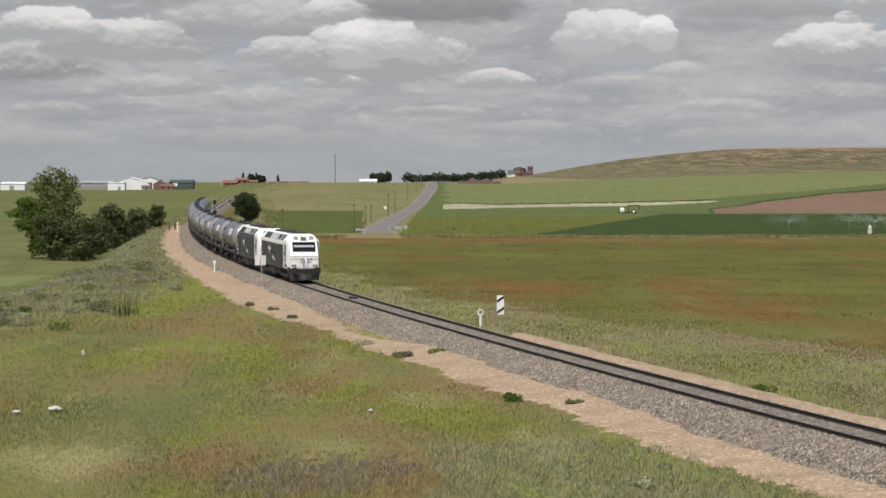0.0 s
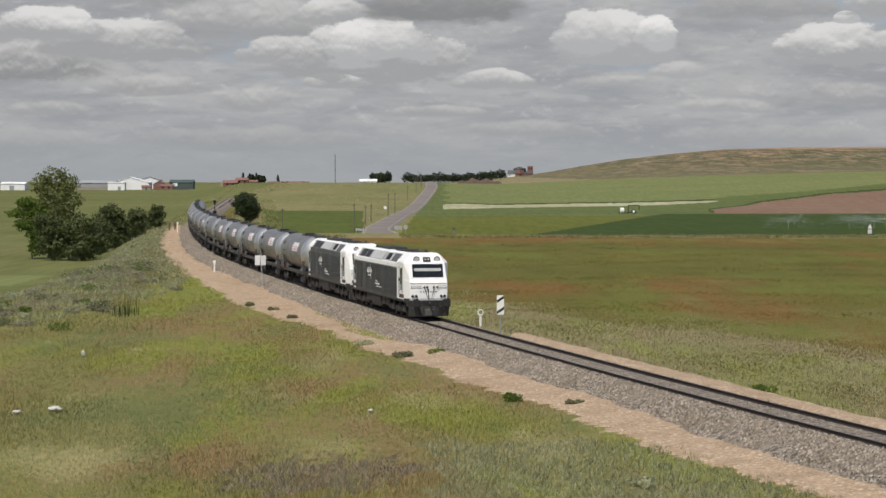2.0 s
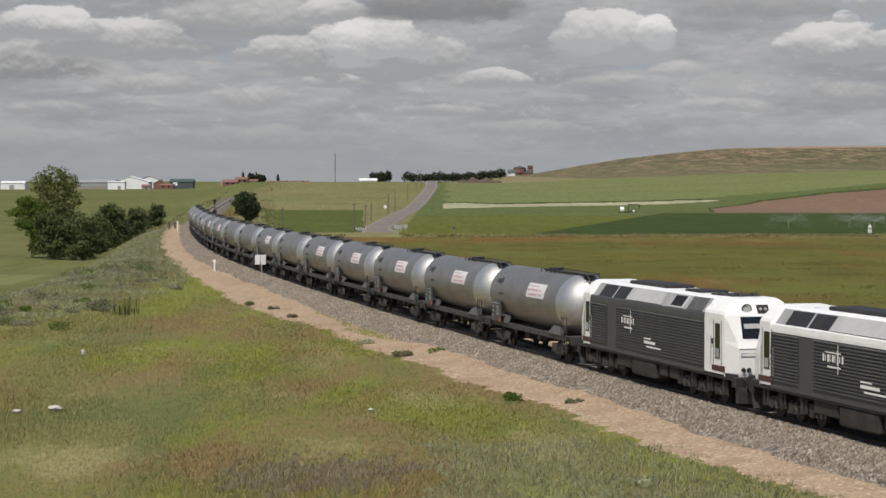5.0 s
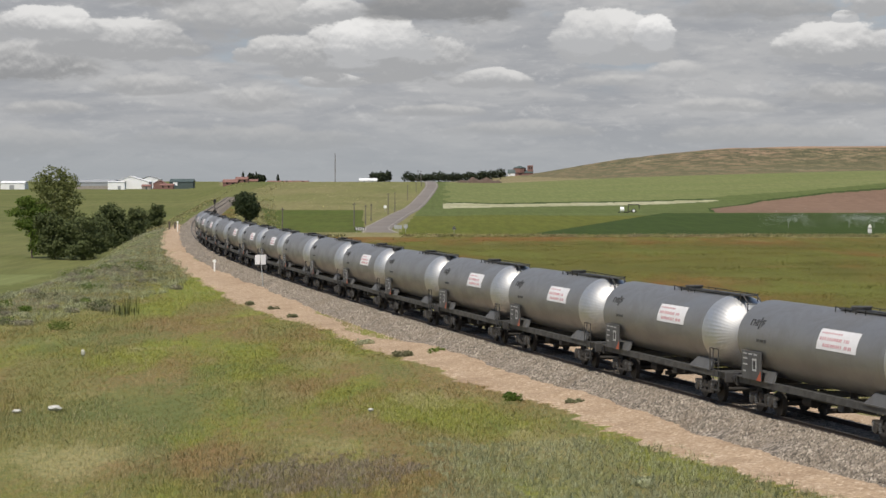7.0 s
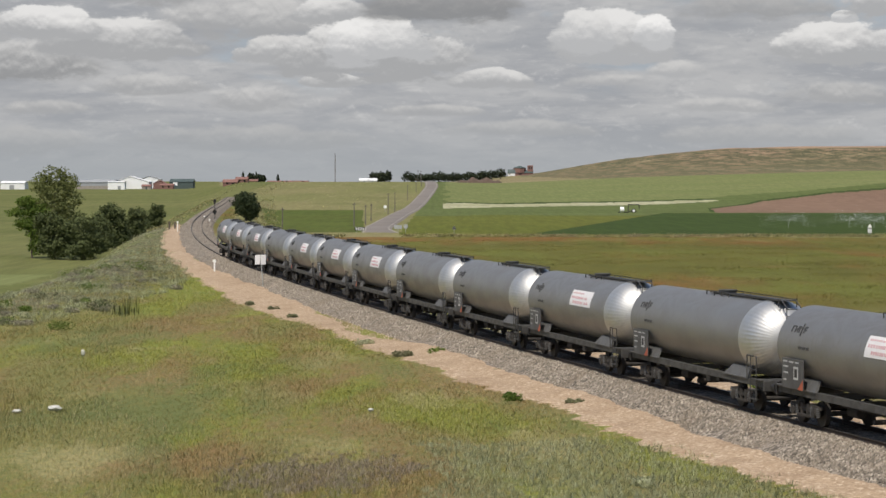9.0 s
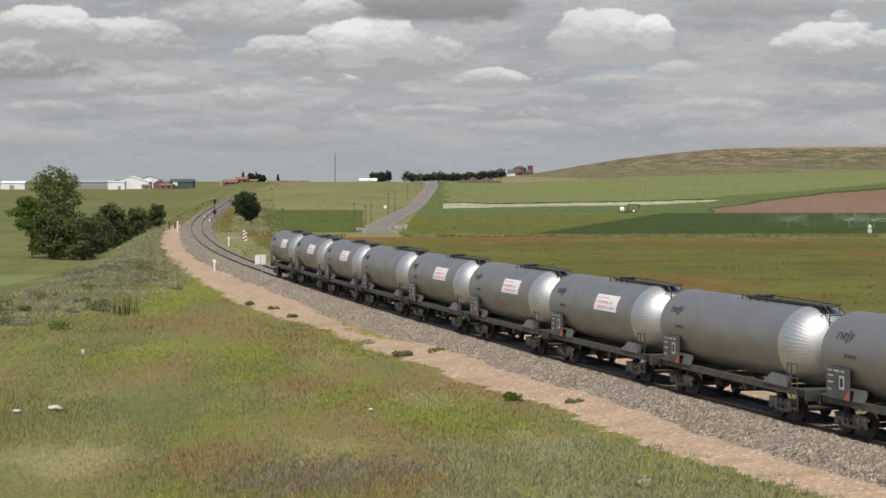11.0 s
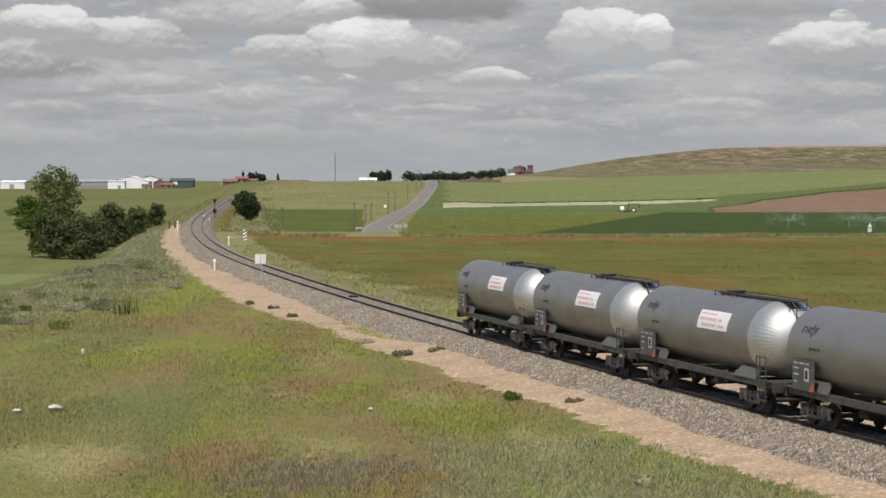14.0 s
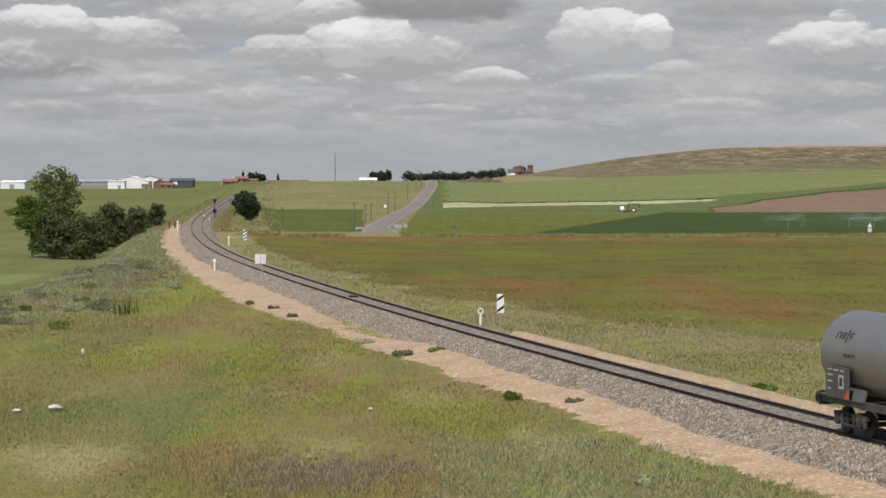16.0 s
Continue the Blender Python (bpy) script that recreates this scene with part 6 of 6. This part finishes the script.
        n = 1500
        t, side = r.uniform(0, 1, n), np.where(r.uniform(size=n) < 0.6, 1, -1)
        c = np.stack([side * t * 4.5 + r.normal(scale=0.25 + 0.9 * t), r.normal(scale=0.5, size=n), 1.4 + tall * 1.6 * t - tall * 2.0 * t * t + r.normal(scale=0.15 + 0.9 * t)], -1)
        d = r.uniform(0.015, 0.045, n)[:, None]
        a, b = r.normal(size=(n, 3)), r.normal(size=(n, 3))
        v = np.stack([c + a * d, c + b * d, c - (a + b) * d * 0.5], 1).reshape(-1, 3)
        spray = mesh_arrays("spray", v, np.arange(len(v)).reshape(-1, 3), "water", ob)
        tagged(spray, "fine white water spray", kind="stuff")
        SPRAYS.append(spray)
    # loose stones and a slab in the grass
    for x, y, s, flat in ((-19.6, 127.5, 0.12, 1.7), (-16.1, 97, 0.30, 0.42), (-17.5, 96, 0.2, 0.4), (-3.0, 97, 0.12, 0.6)):
        bm = bmesh.new()
        bmesh.ops.create_icosphere(bm, subdivisions=2, radius=s)
        r = random.Random(int(x * 10))
        for v in bm.verts:
            v.co *= r.uniform(0.85, 1.12)
            v.co.z *= flat
        q = ground_at(x, y)
        ob = tagged(part("stone", bm, "pale_stone"), "pale stone lying in the grass", "stone", "pale stones in the grass")
        ob.location = q + Vector((0, 0, s * flat * 0.6 + 0.08))


build_lineside()


# ---- sleepers and grass ----
def build_sleepers():
    bm = bmesh.new()
    loft(bm, [[(x, -0.14, -0.30), (x, 0.14, -0.30), (x, 0.11, z), (x, -0.11, z)] for x, z in ((-1.3, -0.17), (-0.55, -0.165), (0, -0.195), (0.55, -0.165), (1.3, -0.17))])
    first = part("sleeper", bm, "concrete", TRACK)
    def place(s):
        p, w = beside(s, 0), on_track(s)[2]
        return Matrix.Translation(p) @ Matrix.Rotation(math.atan2(w[1], w[0]) - math.pi / 2, 4, "Z")
    first.matrix_basis = place(28)
    for k in range(1, 290):
        ob = bpy.data.objects.new("sleeper", first.data)
        scene.collection.objects.link(ob)
        ob.parent, ob.matrix_basis = TRACK, place(28 + 0.6 * k)
    src = np.array([v.co for v in first.data.vertices])
    quads = np.array([list(p.vertices) for p in first.data.polygons if len(p.vertices) == 4])
    vs, fs = [], []
    for k in range(420):
        m = np.array(place(28 + 0.6 * (290 + k)))
        vs.append(src @ m[:3, :3].T + m[:3, 3]), fs.append(quads + k * len(src))
    ob = mesh_arrays("far_sleepers", np.concatenate(vs), np.concatenate(fs), "concrete", TRACK)
    tagged(ob, kind="stuff")


def tufts(name, label, x, y, h, width, blades, mat, seed, droop=0.35, lift=0.0):
    """Grass tufts: slender upright blades, one mesh."""
    r = np.random.RandomState(seed)
    x, y, h = np.repeat(x, blades), np.repeat(y, blades), np.repeat(h, blades)
    width = np.repeat(width, blades) if np.ndim(width) else np.full(len(x), width)
    n = len(x)
    bx, by = x + r.normal(size=n) * h * 0.25, y + r.normal(size=n) * h * 0.25
    z = land(bx, by) - 0.03 + lift
    a = r.uniform(0, 6.283, n)
    hh = h * r.uniform(0.55, 1.25, n)
    dx, dy = r.normal(size=n) * hh * droop, r.normal(size=n) * hh * droop
    wx, wy = np.cos(a) * width * 0.5, np.sin(a) * width * 0.5
    base1, base2 = np.stack([bx - wx, by - wy, z], -1), np.stack([bx + wx, by + wy, z], -1)
    tip = np.stack([bx + dx, by + dy, z + hh], -1)
    v = np.stack([base1, base2, tip], 1).reshape(-1, 3)
    ob = mesh_arrays(name, v, np.arange(len(v)).reshape(-1, 3), mat)
    # blades are lit like the sward that they make up
    ob.data.polygons.foreach_set("use_smooth", np.ones(n, bool))
    up = np.stack([r.normal(scale=0.28, size=n), r.normal(scale=0.28, size=n), np.ones(n)], -1)
    up = np.repeat(up / np.linalg.norm(up, axis=1)[:, None], 3, 0)
    ob.data.normals_split_custom_set_from_vertices(up.tolist())
    return tagged(ob, label, "grass", kind="stuff")


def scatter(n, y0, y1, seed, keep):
    """Random places inside the camera's fan of view, denser close to it than far off."""
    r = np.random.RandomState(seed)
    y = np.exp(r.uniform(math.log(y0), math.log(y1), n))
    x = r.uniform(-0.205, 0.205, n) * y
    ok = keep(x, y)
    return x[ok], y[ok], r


def stones(name, label, s0, s1, o0, o1, n, size, mat, seed, top, parent):
    """Loose angular stones, each a small skewed pyramid."""
    r = np.random.RandomState(seed)
    s = s0 + (s1 - s0) * r.uniform(size=n) ** 1.25
    o = r.uniform(o0, o1, n)
    grid = np.arange(s0, s1 + 1.0, 1.0)
    at = np.array([(*on_track(g)[:2], *on_track(g)[2]) for g in grid])
    x, y, wx, wy = (np.interp(s, grid, at[:, k]) for k in range(4))
    x, y = x + wy * o, y - wx * o
    z = rise(y) + top(o) if top else land(x, y) + 0.05
    d = size * r.uniform(0.5, 1.3, n)
    a = r.uniform(0, 6.283, n)
    ring = [np.stack([x + d * np.cos(a + q) * r.uniform(0.7, 1.2, n), y + d * np.sin(a + q) * r.uniform(0.7, 1.2, n), z - 0.02], -1) for q in (0, 1.57, 3.14, 4.71)]
    peak = np.stack([x + d * r.normal(scale=0.4, size=n), y + d * r.normal(scale=0.4, size=n), z + d * r.uniform(0.5, 1.0, n)], -1)
    v = np.stack(ring + [peak], 1).reshape(-1, 3)
    f = (np.arange(n)[:, None, None] * 5 + np.array([(0, 1, 4), (1, 2, 4), (2, 3, 4), (3, 0, 4)])[None]).reshape(-1, 3)
    return tagged(mesh_arrays(name, v, f, mat, parent), label, kind="stuff")


def build_stones():
    def top(o):
        return np.interp(o, [-3.35, -2.55, -1.75, -1.15, 0, 1.15, 1.75, 2.45, 3.1], [-1.05, -0.62, -0.21, -0.15, -0.195, -0.15, -0.21, -0.62, -1.05])
    stones("ballast_stones", "", 18, 230, -3.2, -1.0, 60000, 0.072, "stones", 1, top, TRACK)
    stones("ballast_stones", "", 18, 200, 1.0, 2.6, 9000, 0.060, "stones", 2, top, TRACK)
    stones("ballast_stones", "", 18, 200, -0.75, 0.75, 14000, 0.055, "stones", 5, top, TRACK)
    stones("ballast_stones", "", 200, 430, -3.0, 2.6, 9000, 0.10, "stones", 3, top, TRACK)
    ob = stones("sand_pebbles", "small pale stones scattered on the sandy strip", 10, 240, -5.4, -2.9, 5000, 0.045, "pebbles", 4, None, None)
    tagged(ob, category="stones")


def build_grass():
    def off(x, y):
        return (x - track_x(y)) / 1.03
    def edge(y):
        return np.interp(y, [0, 120, 200, 300, 400, 480], [-60, -44, -37.5, -41.5, -49.5, -58])
    def front(x, y):
        lim = sand_edge(y) - 0.1 + 0.9 * ripple(x, y, 5, 21) + 1.3 * ripple(x, y, 1.3, 22)
        return (off(x, y) < lim) & (x > edge(y) - 6)
    def herby(x, y):
        return (y < 86 + 3.5 * ripple(x, y, 6, 53)) & (x > -0.2 + 1.5 * ripple(x, y, 4, 54))
    def heath(x, y):
        return ((x + 4.0) / 3.0) ** 2 + ((y - 76) / 5.5) ** 2 < 0.7 + 1.6 * ripple(x, y * 0.5, 3, 55) + 1.8 * ripple(x, y, 0.9, 56)
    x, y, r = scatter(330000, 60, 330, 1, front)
    thin = ~herby(x, y) | (r.uniform(size=len(x)) < 0.3)
    x, y = x[thin], y[thin]
    h = (0.085 + 0.085 * np.clip(ripple(x, y * 0.25, 9, 31) * 2 + 0.5, 0, 1)) * r.uniform(0.5, 1.5, len(x)) * (0.88 + 0.12 * sstep(y, 80, 170))
    tufts("meadow_grass", "patchy green and straw-coloured meadow grass", x, y, h, 0.007 + 0.00009 * y, 4, "grass", 2, 0.30)
    def tall(x, y):
        return front(x, y) & (ripple(x, y * 0.3, 10, 41) + 0.5 * ripple(x, y * 0.4, 3, 42) > 0.12)
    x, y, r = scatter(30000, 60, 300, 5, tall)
    tufts("dry_grass", "taller dry grass stalks in the meadow", x, y, r.uniform(0.14, 0.30, len(x)), 0.006 + 0.00007 * y, 3, "dry", 6, 0.16)
    def herbs(x, y):
        return front(x, y) & (herby(x, y) | ((x < edge(y) + 14) & (y > 120) & (ripple(x, y, 14, 52) > 0.02)))
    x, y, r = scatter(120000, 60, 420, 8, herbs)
    tufts("grey_herbs", "grey-green flowering herbs and thistles", x, y, r.uniform(0.09, 0.26, len(x)) * (1 + 1.2 * sstep(y, 100, 200)), 0.012 + 0.00011 * y, 7, "sage", 9, 0.40)
    x, y, r = scatter(45000, 66, 92, 28, lambda x, y: front(x, y) & heath(x, y))
    tufts("brown_herbs", "purplish brown seeding herbs in the meadow", x, y, r.uniform(0.10, 0.24, len(x)), 0.022, 5, "heath", 29, 0.6)
    def beyond(x, y):
        return (off(x, y) > 3.3 + 2.5 * (1 - sstep(y, 136, 146)) + 0.9 * ripple(x, y, 6, 61)) & (off(x, y) < 12 + 11 * (1 - sstep(y, 130, 210)) + 6 * ripple(x, y, 18, 62)) & (y < 330)
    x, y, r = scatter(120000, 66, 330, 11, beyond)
    h = r.uniform(0.08, 0.26, len(x)) * (1.2 - 0.5 * sstep(off(x, y), 4, 12))
    tufts("weedy_grass", "coarse weedy grass beyond the track", x, y, h, 0.008 + 0.00012 * y, 5, "grass_far", 12, 0.22)
    def blossom(x, y):
        return beyond(x, y) & (ripple(x, y * 0.5, 7, 65) > 0.16)
    x, y, r = scatter(26000, 80, 240, 35, blossom)
    tufts("white_flowers", "loose white flower heads among the weeds", x, y, r.uniform(0.2, 0.4, len(x)), 0.012 + 0.00012 * y, 2, "dry", 36, 0.3)
    def open_field(x, y):
        return (off(x, y) > 8) & (y < 397)
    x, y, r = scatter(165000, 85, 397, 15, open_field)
    h = r.uniform(0.05, 0.12, len(x)) * (0.7 + 0.6 * sstep(ripple(x, y, 30, 71), -0.2, 0.3))
    tufts("field_weeds", "mixed green and rust-coloured weeds in the fallow field", x, y, h, 0.010 + 0.00013 * y, 5, "rough_blades", 16, 0.2)
    def rough_land(x, y):
        road = np.interp(y, [432, 800, 890, 965, 1040, 1085, 1150, 1215], [-12.6, -10.5, -8.4, -7.0, -5.8, -5.2, -5.8, -7.0])
        return (np.abs(x - road) > 4) & np.isin(region(x, y), (2, 7)) | ((np.abs(off(x, y)) < 16) & (off(x, y) > 4)) | ((off(x, y) < -4) & (off(x, y) > -12) & (y > 425))
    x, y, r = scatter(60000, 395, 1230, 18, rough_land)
    few = (off(x, y) < 16) | (r.uniform(size=len(x)) < 0.22)
    x, y = x[few], y[few]
    h = r.uniform(0.15, 0.55, len(x)) ** 1.5 * (0.5 + 0.8 * sstep(ripple(x, y, 40, 81), -0.1, 0.3)) * np.where(off(x, y) < 16, 1.3, 0.7)
    tufts("rough_growth", "rough grass and low scrub on banks and verges", x, y, h, 0.04 + 0.00016 * y, 5, "grass_far", 19, 0.6)
    def hedge(x, y):
        return (y > 398) & (y < 410) & (off(x, y) > 8) & (np.abs(x + 12) > 5)
    x, y, r = scatter(12000, 396, 414, 23, hedge)
    tufts("field_margin_weeds", "tall pale weeds along the field margins", x, y, r.uniform(0.2, 0.6, len(x)), 0.04 + 0.0002 * y, 4, "grass_far", 24, 0.5)
    # grey shrubs along the bank
    r = random.Random(33)
    for k in range(110):
        y = r.uniform(150, 345)
        x = float(edge(y)) + r.uniform(0, 15) * (1 - 0.4 * (y > 260))
        if off(x, y) > -9:
            continue
        s = r.uniform(0.35, 0.95) * (1.3 if y > 230 else 0.9)
        blobs = [(r.uniform(-s, s), r.uniform(-s, s), s * 0.35, s * 0.75, s * 0.75, s * 0.45) for _ in range(4)]
        v, f = crown_mesh(blobs, 260, 0.085, k + 200)
        kind = r.choice(("sage", "grey_shrub", "grey_shrub", "shrub", "shrub", "leaf_fresh"))
        ob = mesh_arrays("low_shrub", v, f, kind)
        ob.location = (x, y, float(land(x, y)))
        tagged(ob, "low grey-green shrub on the weedy bank" if kind != "leaf_fresh" else "low fresh green shrub on the weedy bank", "shrub", "shrubs on the bank")
    # dead stalks standing on the bank
    r = np.random.RandomState(44)
    x, y = -22.9 + r.normal(scale=0.35, size=90), 168 + r.normal(scale=1.2, size=90)
    tufts("dead_stalks", "dark dead stalks standing on the bank", x, y, r.uniform(0.6, 1.6, 90), 0.07, 1, "leaf_bush", 45, 0.08)
    # a few darker bushes in the sward
    for x, y, s, mat in ((3.0, 101.5, 0.42, "leaf_fresh"), (-0.2, 128, 0.5, "leaf_fresh"), (14.6, 106, 0.4, "leaf_fresh"), (-25, 172, 0.9, "leaf_bush"), (-27, 170, 0.7, "sage"), (-24.5, 150, 0.7, "leaf_fresh"), (6.2, 73.5, 0.35, "sage"), (-14.6, 179, 0.42, "shrub"), (-12.4, 172, 0.36, "shrub"), (-10.6, 163, 0.34, "shrub"), (2.6, 116, 0.22, "shrub"), (-2.2, 127, 0.4, "shrub"), (-4.6, 136, 0.4, "sage"), (5.6, 99.5, 0.3, "shrub")):
        rng = random.Random(int(x * 7 + y))
        blobs = [(rng.uniform(-s, s), rng.uniform(-s, s), s * 0.4, s * 0.7, s * 0.7, s * 0.5) for _ in range(4)]
        v, f = crown_mesh(blobs, 420, 0.07, int(y))
        ob = mesh_arrays("low_bush", v, f, mat)
        ob.location = (x, y, float(land(x, y)))
        tagged(ob, "low green leafy clump in the meadow" if mat.startswith("leaf") else "low grey-green leafy clump in the meadow", "bush", "low clumps in the meadow")


build_sleepers()
build_stones()
build_grass()


motions()
